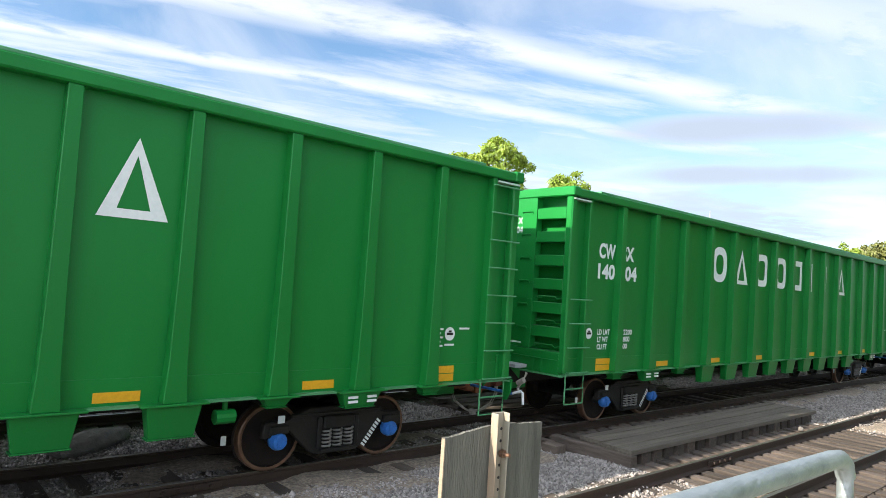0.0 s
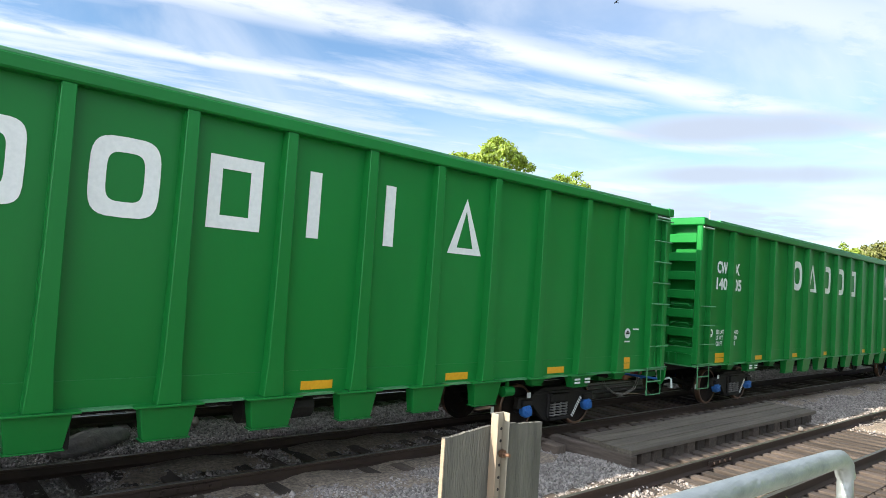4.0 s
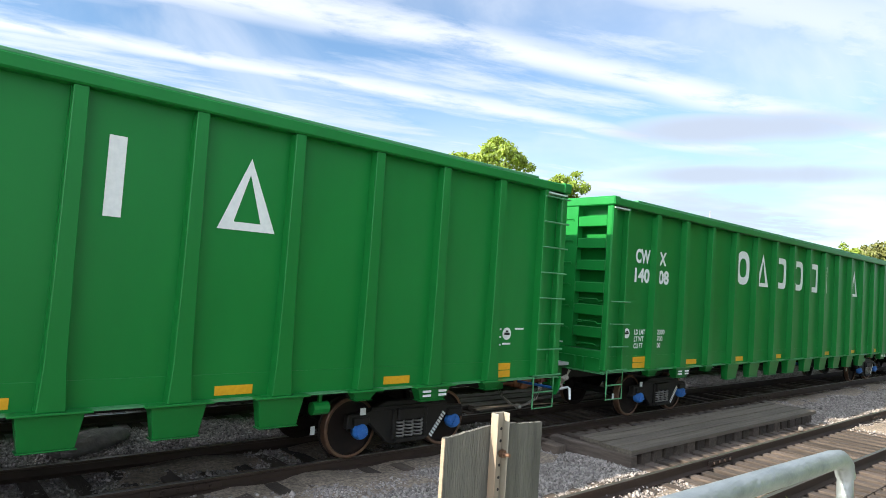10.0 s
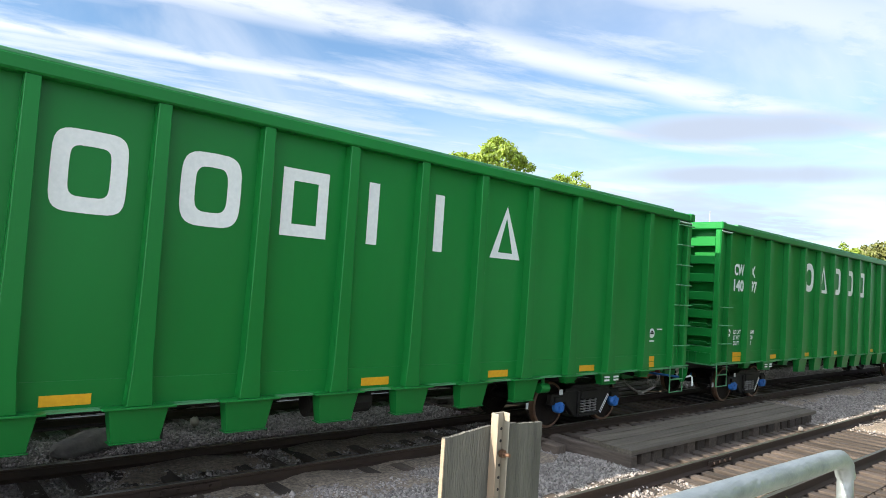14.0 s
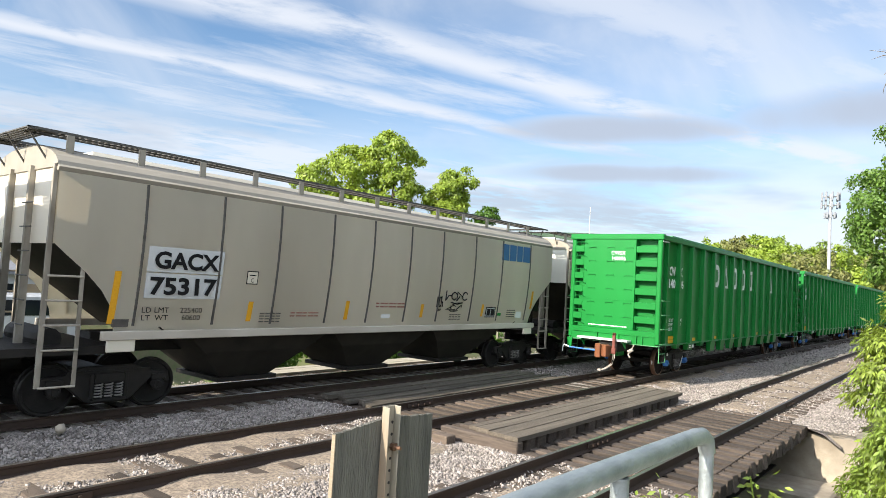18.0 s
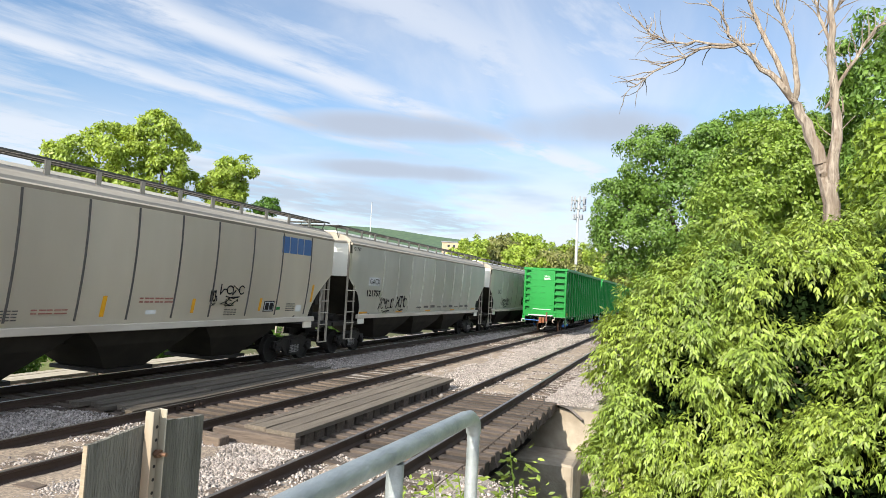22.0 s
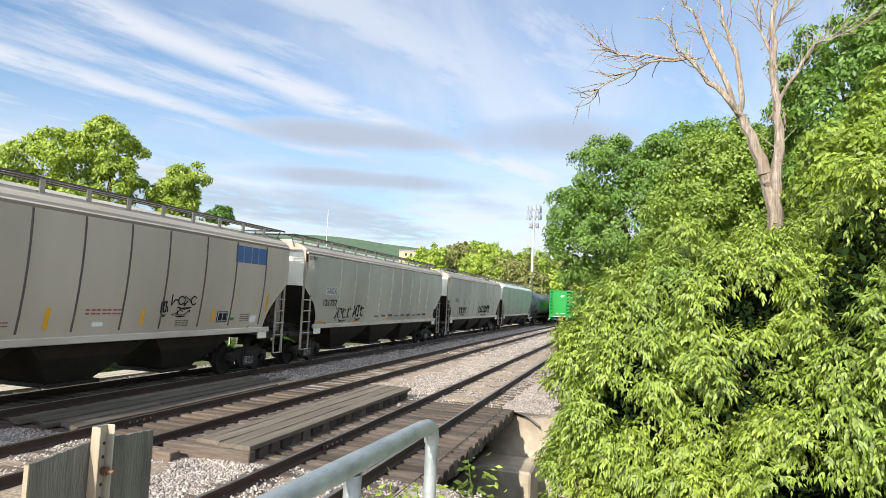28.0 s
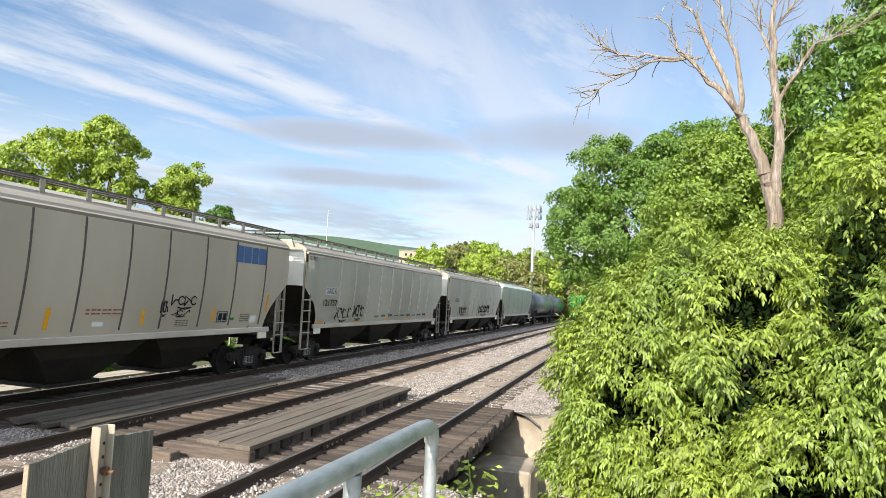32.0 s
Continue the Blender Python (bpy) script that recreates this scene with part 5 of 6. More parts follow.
def build_ties():
    normal = [tie_mesh(0.22, 2.6, 0.2, k) for k in range(5)]
    rs = random.Random(11)
    for cy in TRACKS:
        bed = tagged(new("tie_row"), "row of weathered wooden ties under the rails", "railway ties", "tie rows", "structure")
        bridge_length = {4.59: 3.34, 9.01: 5.9, 13.22: 3.6}[cy]
        long = [tie_mesh(0.25, bridge_length, 0.26, 20 + k, TIE_DARK if cy < 5 else TIE) for k in range(4)]
        x = -30.0
        while x < 75:
            if CREEK[0] - 0.5 < x < CREEK[1] + 0.3:
                part("tie", rs.choice(long), None, bed, at=pose(x, cy, -0.165 + rs.uniform(-0.01, 0.01), 0, 0, rs.uniform(-0.8, 0.8)))
                x += 0.40
            else:
                part("tie", rs.choice(normal), None, bed, at=pose(x, cy + bend(x) + rs.uniform(-0.05, 0.05), -0.168 + rs.uniform(-0.02, 0.005), 0, 0, rs.uniform(-1.5, 1.5)))
                x += 0.52


build_ties()


def plank(x0, x1, y0, y1, z0, z1, parent, seed, mat=None):
    rs = random.Random(seed)
    bm = B()
    n = 6
    rings = []
    for k in range(n + 1):
        x = x0 + (x1 - x0) * k / n
        dz, dy = rs.uniform(-0.006, 0.006), rs.uniform(-0.006, 0.006)
        rings.append([(x, y0 + dy, z0), (x, y1 + dy, z0), (x, y1 + dy, z1 + dz), (x, y0 + dy, z1 + dz)])
    loft(bm, rings)
    return part("plank", bm, mat or DECK, parent, bevel=0.006)


def build_decks():
    d = thing("walkway_deck", "weathered plank walkway on dark timber sleepers beside the middle track", "walkway")
    for k, (y0, y1) in enumerate(((6.05, 6.345), (6.375, 6.69), (6.725, 7.02), (7.05, 7.22))):
        plank(9.83 + 0.05 * k, 18.3, y0, y1, 0.02, 0.10, d, k)
    bm = B()
    box(bm, 9.78, 9.98, 6.03, 7.75, -0.27, 0.018)
    part("end_timber", bm, TIE_DARK, d, bevel=0.015)
    rs = random.Random(5)
    for k in range(20):
        x = 10.35 + 0.40 * k
        bm = B()
        box(bm, x - 0.15, x + 0.15, 6.08 + rs.uniform(-0.03, 0.02), 7.6, -0.26, 0.018)
        part("sleeper", bm, TIE_DARK, d, bevel=0.012)
    bm = B()
    box(bm, 9.35, 9.62, 7.25, 7.6, -0.2, -0.04)
    box(bm, 9.6, 9.75, 7.6, 8.0, -0.2, -0.06)
    part("timber_block", bm, TIE, d, bevel=0.015)
    d = thing("walkway_deck", "grey weathered plank walkway between the middle and far tracks", "walkway")
    for k in range(8):
        y = 10.02 + 0.235 * k
        z = (-0.03, -0.045, -0.02, -0.05, -0.03, -0.04, -0.02, -0.05)[k]
        for a, b in ((10.2 + 0.13 * (k % 3), 13.1 + 0.9 * (k % 2)), (13.13 + 0.9 * (k % 2), 18.4 + 0.25 * (k % 3))):
            plank(a, b, y + 0.012, y + 0.205, -0.12, z, d, 30 + k + int(a) * 7)
    for k in range(8):
        bm = B()
        box(bm, 10.5 + 1.05 * k, 10.7 + 1.05 * k, 10.0, 11.9, -0.32, -0.102)
        part("sleeper", bm, TIE, d)
    bm = B()
    box(bm, 17.6, 19.0, 9.86, 10.06, -0.14, -0.02)
    part("loose_plank", bm, DECK, d, bevel=0.01)
    d = thing("walkway_deck", "pale weathered plank walkway along the far track", "walkway")
    for k in range(3):
        plank(10.0 + 0.15 * k, 19.3 - 0.1 * k, 15.28 + 0.32 * k, 15.57 + 0.32 * k, -0.24, -0.13, d, 50 + k, PALEWOOD)
    for k in range(6):
        bm = B()
        box(bm, 10.3 + 1.7 * k, 10.5 + 1.7 * k, 15.2, 16.3, -0.5, -0.242)
        part("sleeper", bm, TIE, d)
    # curb timbers on the near bridge ties
    d = thing("bridge_curb", "long weathered guard timber laid over the bridge tie ends", "timber")
    plank(8.0, 17.7, 3.18, 3.20, -0.17, -0.15, d, 60, TIE)
    # steel girders that carry the ties
    for cy in TRACKS:
        g = thing("bridge_girder", "dark rusty steel bridge girders under the ties", "bridge girder", "bridge girders")
        for s in (-0.85, 0.85):
            bm = B()
            box(bm, 9.6, 18.2, cy + s - 0.02, cy + s + 0.02, -1.25, -0.44)
            box(bm, 9.6, 18.2, cy + s - 0.16, cy + s + 0.16, -0.47, -0.44)
            box(bm, 9.6, 18.2, cy + s - 0.16, cy + s + 0.16, -1.28, -1.25)
            part("girder", bm, DARK, g)


build_decks()


def build_abutment():
    a = thing("abutment", "old stained concrete bridge abutment with stepped footing", "abutment", kind="structure")
    bm = B()
    box(bm, 17.9, 19.2, 1.75, 15.6, -3.0, -0.32)
    part("wall", bm, CONCRETE, a, bevel=0.04)
    bm = B()
    box(bm, 17.94, 19.0, 0.3, 1.75, -3.0, -1.05)
    part("wing_wall", bm, CONCRETE, a, bevel=0.05)
    bm = B()
    box(bm, 16.3, 17.9, 2.2, 6.0, -3.0, -1.42)
    part("footing", bm, CONCRETE, a, bevel=0.05)
    bm = B()
    box(bm, 9.0, 10.1, 2.0, 15.6, -3.0, -0.45)
    part("wall", bm, CONCRETE, a, bevel=0.05)


build_abutment()


def boulder(name, x, y, z, sx, sy, sz, mat, label, seed):
    bm = B()
    bmesh.ops.create_icosphere(bm, subdivisions=3, radius=1.0)
    for v in bm.verts:
        k = 1 + 0.22 * noise.noise(v.co * 1.6 + Vector((seed, 0, 0))) + 0.08 * noise.noise(v.co * 5)
        v.co = Vector((v.co.x * sx * k, v.co.y * sy * k, v.co.z * sz * k))
    ob = part(name, bm, mat, smooth=True, at=pose(x, y, z, 0, 0, seed * 40))
    tagged(ob, label, "rock")


boulder("boulder", 2.75, 11.0, -0.08, 0.78, 0.30, 0.17, SLAG, "low grey concrete lump half sunk in the ballast", 1)
boulder("stone", 4.55, 11.6, -0.05, 0.09, 0.08, 0.09, CONCRETE, "single pale stone on the ballast", 2)
boulder("stone", 16.35, 5.72, -0.1, 0.06, 0.05, 0.06, SLAG, "pale stone beside the walkway", 3)

# ---- plants ----


def quads_mesh(name, V, mat):
    """A mesh from an array of separate four-cornered leaves, folded along the midrib."""
    n = len(V)
    me = bpy.data.meshes.new(name)
    me.vertices.add(n * 4)
    me.vertices.foreach_set("co", V.reshape(-1))
    idx = (np.arange(n) * 4)[:, None] + np.array([0, 1, 2, 0, 2, 3])[None]
    me.loops.add(n * 6)
    me.loops.foreach_set("vertex_index", idx.ravel())
    me.polygons.add(n * 2)
    me.polygons.foreach_set("loop_start", np.arange(0, n * 6, 3))
    me.update(calc_edges=True)
    me.materials.append(mat)
    return me


def unit(a):
    return a / np.maximum(1e-9, np.linalg.norm(a, axis=-1, keepdims=True))


def leaf_quads(rs, P, D, size, width=0.42, fold=0.25):
    """Leaves at points P pointing along D: (tail, left, tip, right)."""
    n = len(P)
    S = size * rs.uniform(0.65, 1.3, n)[:, None]
    side = unit(np.cross(D, rs.normal(size=(n, 3))))
    up = np.cross(side, D)
    mid = P + D * S * 0.45
    V = np.empty((n, 4, 3))
    V[:, 0], V[:, 2] = P, P + D * S
    V[:, 1] = mid + side * S * width * 0.5 + up * S * fold * 0.3
    V[:, 3] = mid - side * S * width * 0.5 + up * S * fold * 0.3
    return V


def crown_points(rs, blobs, count, shell=0.75, clump=0.0, clumps=0, low=None):
    """Points in a union of ellipsoids (cx, cy, cz, rx, ry, rz), mostly near the skin, gathered into clumps, with the outward way."""
    vol = np.array([b[3] * b[4] + b[4] * b[5] + b[3] * b[5] for b in blobs])
    pick = rs.choice(len(blobs), clumps or count, p=vol / vol.sum())
    bl = np.array(blobs)[pick]
    d = unit(rs.normal(size=(len(pick), 3)))
    r = rs.uniform(shell, 1.03, len(pick))[:, None]
    lump = 1 + 0.16 * np.array([noise.noise(Vector(v * 2.3) + Vector((float(k) * 7, 0, 0))) for v, k in zip(d, pick)])[:, None]
    P = bl[:, :3] + d * bl[:, 3:] * r * lump
    O = unit(d / bl[:, 3:])
    if clumps:
        k = rs.randint(0, clumps, count)
        off = rs.normal(size=(count, 3)) * clump
        off *= np.minimum(1, 1.6 * clump / np.maximum(1e-6, np.linalg.norm(off, axis=1)))[:, None]
        P, O = P[k] + off, unit(O[k] + off / clump * 0.6)
    return P, O


def bough_centres(rs, blobs, n, shell=0.8):
    """Centres of boughs on the outer skin of a union of ellipsoids, with the outward way."""
    area = np.array([b[3] * b[4] + b[4] * b[5] + b[3] * b[5] for b in blobs])
    bl = np.array(blobs)
    C, O = [], []
    while len(C) < n:
        k = rs.choice(len(blobs), p=area / area.sum())
        d = unit(rs.normal(size=3))
        lump = 1 + 0.17 * noise.noise(Vector(d * 2.1) + Vector((k * 7.0, 0, 0))) + 0.10 * noise.noise(Vector(d * 5.3) + Vector((k * 3.0, 5, 0)))
        p = bl[k, :3] + d * bl[k, 3:] * rs.uniform(shell, 1.0) * lump
        q = np.linalg.norm((p - bl[:, :3]) / bl[:, 3:], axis=1)
        q[k] = 9
        if q.min() < 0.72:
            continue
        C.append(p)
        O.append(unit(d / bl[k, 3:]))
    return np.array(C), np.array(O)


def bough_points(rs, C, O, r, per):
    """Points on the domed upper and outer skin of each bough, with the way out of it."""
    n = len(C) * per
    k = np.repeat(np.arange(len(C)), per)
    R = (r * rs.uniform(0.6, 1.25, len(C)))[k][:, None]
    d = unit(rs.normal(size=(n, 3)) + O[k] * 0.75 + np.array([0, 0, 0.45]))
    P = C[k] + d * R * rs.uniform(0.5, 1.06, n)[:, None] * np.array([1.0, 1.0, 0.8])
    return P, unit(d + O[k] * 0.35)


def hung_leaves(rs, P, N, size, width=0.42, droop=0.6, spread=0.7, loose=0.5):
    """Leaves that lie on the skin with normal N and hang downwards: (tail, left, tip, right)."""
    n = len(P)
    N = unit(N + rs.normal(size=(n, 3)) * loose)
    D = rs.normal(size=(n, 3)) * spread + np.array([0, 0, -droop])
    D = unit(D - N * (D * N).sum(1)[:, None] * 0.85)
    S = size * rs.uniform(0.65, 1.3, n)[:, None]
    side = unit(np.cross(N, D))
    mid = P + D * S * 0.42
    V = np.empty((n, 4, 3))
    V[:, 0], V[:, 2] = P, P + D * S
    V[:, 1] = mid + side * S * width * 0.5 + N * S * 0.07
    V[:, 3] = mid - side * S * width * 0.5 + N * S * 0.07
    return V


def leafy(parent, name, seed, blobs, count, size, mat, clump, clumps, droop=0.6, width=0.5, shell=0.82, label="", inner=0.25):
    """A crown of boughs covered with hanging leaves, with sparser large leaves inside it."""
    rs = np.random.RandomState(seed)
    C, O = bough_centres(rs, blobs, clumps, shell)
    P, N = bough_points(rs, C, O, clump, max(1, int(count * (1 - inner)) // clumps))
    V = [hung_leaves(rs, P, N, size, width, droop)]
    small = [(b[0], b[1], b[2], *(max(0.1, v - clump * 0.9) for v in b[3:])) for b in blobs]
    P, O = crown_points(rs, small, max(1, int(count * inner)), 0.75)
    V.append(hung_leaves(rs, P, O, size * 1.25, 0.7, 0.4, 0.9, 0.9))
    ob = part(name, quads_mesh(name, np.concatenate(V), mat), None, parent, label)
    ob["kind"] = "stuff"
    return ob


def limb(bm, pts, r0, r1, seg=8):
    n = len(pts)
    tube(bm, pts, [r0 + (r1 - r0) * k / (n - 1) for k in range(n)], seg)


def tree(label, x, y, blobs, count, size, mat, trunk_r=0.2, clump=0.5, clumps=0, seed=1, group="", name="tree", ground=-0.4, shell=0.8, inner=0.2):
    """Blobs are in world metres."""
    t = thing(name, label, "tree", group, at=pose(x, y, ground))
    rel = [(b[0] - x, b[1] - y, b[2] - ground, *b[3:]) for b in blobs]
    rs = random.Random(seed)
    bm = B()
    topz = max(b[2] for b in rel)
    fork = min(topz * 0.45, min(b[2] - b[5] * 0.6 for b in rel) + 0.6)
    fork = max(0.8, fork)
    limb(bm, [(0, 0, -0.2), (0.05, 0.02, fork * 0.5), (0.0, 0.05, fork)], trunk_r, trunk_r * 0.75, 10)
    for b in rel:
        for _ in range(2):
            e = Vector((b[0] + rs.uniform(-0.5, 0.5) * b[3], b[1] + rs.uniform(-0.5, 0.5) * b[4], b[2] + rs.uniform(0, 0.6) * b[5]))
            mid = Vector((e.x * 0.45 + rs.uniform(-0.2, 0.2), e.y * 0.45 + rs.uniform(-0.2, 0.2), fork + (e.z - fork) * 0.55))
            limb(bm, [(0, 0.02, fork - 0.1), mid, e], trunk_r * 0.5, 0.02, 6)
    part("trunk", bm, BARK, t, smooth=True)
    leafy(t, "crown", seed, rel, count, size, mat, clump, clumps or max(20, count // 120), shell=shell, inner=inner)
    return t


def build_bush():
    x, y, g = 9.2, -1.8, -2.0
    blobs = [(9.6, -1.45, 1.35, 2.1, 2.1, 2.5), (8.7, -3.6, 2.0, 2.2, 2.3, 2.7), (9.0, -1.0, -0.6, 1.9, 1.7, 1.9), (8.2, -2.6, 0.0, 1.9, 2.0, 2.2),
             (9.5, -0.20, 2.10, 1.3, 1.05, 1.15), (9.6, 0.12, 0.0, 1.2, 0.95, 1.5), (9.4, -5.6, 2.4, 2.6, 2.2, 3.0), (9.6, -1.5, 2.75, 1.6, 1.7, 1.1), (9.2, -0.22, 1.0, 1.2, 1.15, 1.3), (10.2, -3.3, 3.1, 1.3, 1.2, 1.3)]
    t = thing("bush", "dense bright green box elder thicket on the creek bank", "bush", at=pose(x, y, g))
    rel = [(b[0] - x, b[1] - y, b[2] - g, *b[3:]) for b in blobs]
    bm = B()
    rs = random.Random(3)
    for b in rel:
        for _ in range(5):
            e = Vector((b[0] + rs.uniform(-0.6, 0.6) * b[3], b[1] + rs.uniform(-0.6, 0.6) * b[4], b[2] + rs.uniform(-0.2, 0.7) * b[5]))
            limb(bm, [(rs.uniform(-0.6, 0.6), rs.uniform(-1, 1), 0), (e.x * 0.6, e.y * 0.6, e.z * 0.5), e], 0.05, 0.008, 5)
    part("stems", bm, BARK, t)
    # compound leaves on drooping boughs: leaflets in pairs along a stalk
    rn = np.random.RandomState(21)
    C, O = bough_centres(rn, rel, 900, 0.68)
    P, N = bough_points(rn, C, O, 0.30, 125)
    stalk = rn.normal(size=P.shape) * 0.45 + N * 0.5 + np.array([0, 0, -0.45])
    stalk = unit(stalk)
    N = unit(N + np.array([0, 0, 0.45]) + rn.normal(size=P.shape) * 0.42)
    side = unit(np.cross(stalk, N))
    V = []
    for along, out in ((0.03, 0.8), (0.03, -0.8), (0.08, 0.6), (0.08, -0.6), (0.13, 0.0)):
        base = P + stalk * along
        D = unit(stalk * 0.7 + side * out * 0.8 + np.array([0, 0, -0.75]) + rn.normal(size=P.shape) * 0.2)
        S = 0.074 * rn.uniform(0.65, 1.3, len(P))[:, None]
        w = unit(np.cross(N, D)) * S * 0.185
        m = base + D * S * 0.40
        V.append(np.stack([base, m + w + N * S * 0.06, base + D * S, m - w + N * S * 0.06], 1))
    ob = part("leaves", quads_mesh("leaves", np.concatenate(V), LEAF_BUSH), None, t, "bright yellow-green compound leaves")
    ob["kind"] = "stuff"
    # inner leaves, coloured near-black so the gaps between boughs read as shade
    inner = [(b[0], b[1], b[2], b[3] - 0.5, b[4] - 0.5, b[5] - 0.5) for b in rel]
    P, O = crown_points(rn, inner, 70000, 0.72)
    ob = part("inner_leaves", quads_mesh("inner_leaves", hung_leaves(rn, P, O, 0.12, 0.5, 0.5, 0.9, 0.9), LEAF_SHADE), None, t)
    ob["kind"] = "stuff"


build_bush()


def build_weeds():
    rs = np.random.RandomState(8)
    for k, (x, y, h) in enumerate(((2.45, 0.54, 0.97), (2.5, 0.45, 0.84), (2.42, 0.84, 0.86), (2.45, 0.74, 0.85), (2.38, 0.95, 0.82), (2.55, 0.60, 0.80))):
        t = thing("weed", "young yellow-green weed sprouting beside the railing", "weed", "weeds by the railing", at=pose(x, y, 1.15))
        bm = B()
        tube(bm, [(0, 0, 0), (0.02, 0.01, h * 0.5), (0.01, 0.0, h * 0.8), (0.0, 0.03, h)], 0.0028, 5)
        part("stem", bm, LEAF_LIGHT, t)
        n = 200
        z = rs.uniform(0.25, 1.0, n) * h
        a = rs.uniform(0, 6.28, n)
        D = unit(np.stack([np.cos(a), np.sin(a), rs.uniform(-0.6, 0.5, n)], 1))
        P = np.stack([np.zeros(n), np.zeros(n), z], 1) + D * rs.uniform(0.01, 0.08, n)[:, None]
        part("leaves", quads_mesh("leaves", leaf_quads(rs, P, D, 0.036, 0.45), LEAF_BUSH), None, t)["kind"] = "stuff"


build_weeds()


def build_trees():
    tree("broad dark green maple tree", 33.0, -1.2, [(33, -0.6, 6.5, 4, 3.4, 3.7), (32, -3.2, 7.9, 4, 3.0, 3.8), (33, 1.7, 6.0, 3, 2.3, 2.9), (32.5, -1.5, 8.6, 3, 2.6, 2.5), (32, -5.4, 7.8, 3.5, 2.6, 3.6), (33, -2, 3.0, 4, 4.5, 3), (33, 2.4, 7.2, 2.2, 1.4, 2.0), (33, 0.9, 9.1, 2.6, 1.7, 2.0), (33, -2.6, 9.7, 2.6, 2.2, 1.9)],
         120000, 0.165, LEAF_MAPLE, 0.35, 0.62, 400, 31, shell=0.66)
    tree("mid-green tree beside the dead one", 27.0, -4.2, [(26, -3.4, 7.0, 2.6, 2.2, 2.8), (27, -4.8, 7.4, 3, 2.4, 2.6), (25, -2.2, 5.2, 2.4, 1.8, 2.4)], 60000, 0.15, LEAF_FRESH, 0.25, 0.5, 240, 32, shell=0.66)
    tree("tall leafy tree rising above the thicket", 23.0, -7.5, [(23, -6.6, 9.6, 3, 2.2, 2.6), (22, -8.6, 11.0, 3, 2.8, 3.0), (22, -7.2, 7.0, 3, 2.4, 3), (22, -10.5, 10.0, 3, 3, 4)], 80000, 0.17, LEAF_MAPLE, 0.3, 0.55, 360, 33, shell=0.62)
    tree("light green tree beside the thicket", 12.5, -5.0, [(12.2, -4.0, 5.0, 1.5, 1.3, 1.4), (12.5, -5.2, 5.4, 1.8, 1.5, 1.7), (11.5, -4.6, 3.8, 1.8, 1.7, 2.0), (11.0, -3.7, 4.2, 1.3, 1.2, 1.5)], 80000, 0.105, LEAF_LIGHT, 0.15, 0.36, 260, 34, shell=0.66)
    # beyond the standing train
    tree("light green tree behind the standing train", 33.0, 32.0, [(33.1, 31.9, 11.2, 1.9, 1.9, 2.2), (33.2, 31.8, 8.9, 1.9, 1.9, 2.2), (32.0, 33.1, 9.3, 1.5, 1.5, 1.8), (31.2, 33.8, 10.6, 1.4, 1.4, 1.5), (30.5, 34.4, 9.8, 1.9, 1.9, 1.9), (29.4, 35.4, 9.2, 1.7, 1.7, 1.6), (31.5, 33.0, 6.4, 4, 4, 2.4)],
         36000, 0.25, LEAF_PALE, 0.22, 0.58, 200, 41, "trees beyond the standing train", shell=0.6, inner=0.08)
    tree("light green tree behind the standing train", 36.0, 28.8, [(36.0, 28.7, 9.3, 1.3, 1.3, 1.4), (35.3, 29.4, 8.4, 1.1, 1.1, 1.2), (36.4, 28.1, 10.0, 0.8, 0.8, 0.8), (36.0, 28.7, 7.2, 1.4, 1.4, 1.5)], 13000, 0.24, LEAF_PALE, 0.18, 0.46, 90, 42, "trees beyond the standing train", shell=0.6, inner=0.08)
    tree("small tree behind the standing train", 37.5, 26.8, [(37.6, 26.6, 7.65, 0.75, 0.75, 0.55), (37.2, 27.0, 7.3, 0.6, 0.6, 0.5), (37.4, 26.8, 6.2, 0.6, 0.6, 0.9)], 3000, 0.22, LEAF_MID, 0.12, 0.3, 44, 43, "trees beyond the standing train")
    tree("green tree behind the sidings", 9.0, 36.0, [(8.8, 36, 3.6, 2.1, 2.1, 1.9), (11.0, 37, 3.0, 1.9, 1.9, 1.7)], 9000, 0.25, LEAF_MID, 0.2, 0.55, 90, 44, "trees beyond the standing train")
    rs = random.Random(9)
    for k in range(15):
        az = 17.2 - 0.95 * k
        d = rs.uniform(120, 165)
        x, y = d * math.cos(radians(az)), d * math.sin(radians(az))
        el = 4.55 + 0.75 * math.exp(-((az - 14.3) / 2.4) ** 2) + rs.uniform(-0.3, 0.4)
        top = 2.7 + d * math.tan(radians(el))
        r = rs.uniform(3.2, 5.0)
        blobs = [(x, y, top - r * 0.9, r, r, r * 0.9), (x - 2, y + r * 0.8, top - r * 1.5, r * 0.8, r * 0.8, r * 0.8), (x - 3, y - r * 0.8, top - r * 1.7, r * 0.8, r * 0.8, r * 0.8), (x - 3, y, 3.5, r, r, 3.5)]
        tree("distant leafy tree in the woods behind the tracks", x, y, blobs, 8000, 0.62, (LEAF_PALE, LEAF_LIGHT, LEAF_OLIVE, LEAF_OLIVE, LEAF_LIGHT)[k % 5], 0.3, 1.1, 90, 60 + k, "distant woods")
    # scrub seen under the standing cars
    for k, (x, y, h) in enumerate(((11.3, 16.9, 0.6), (12.6, 17.2, 0.75), (16.4, 17.2, 0.9), (18.4, 17.6, 0.95), (26, 18, 0.7), (34, 19, 0.8), (3.5, 18.5, 0.7), (20.4, 18.2, 0.8), (7.0, 18.0, 0.7), (1.2, 17.4, 0.6), (-1.0, 17.2, 0.6), (4.6, 17.0, 0.55), (14.4, 18.6, 0.6), (43, 19, 0.8), (-2, 18.6, 0.7))):
        t = thing("shrub", "low green shrub behind the standing train", "shrub", "shrubs beyond the standing train", at=pose(x, y, -0.4))
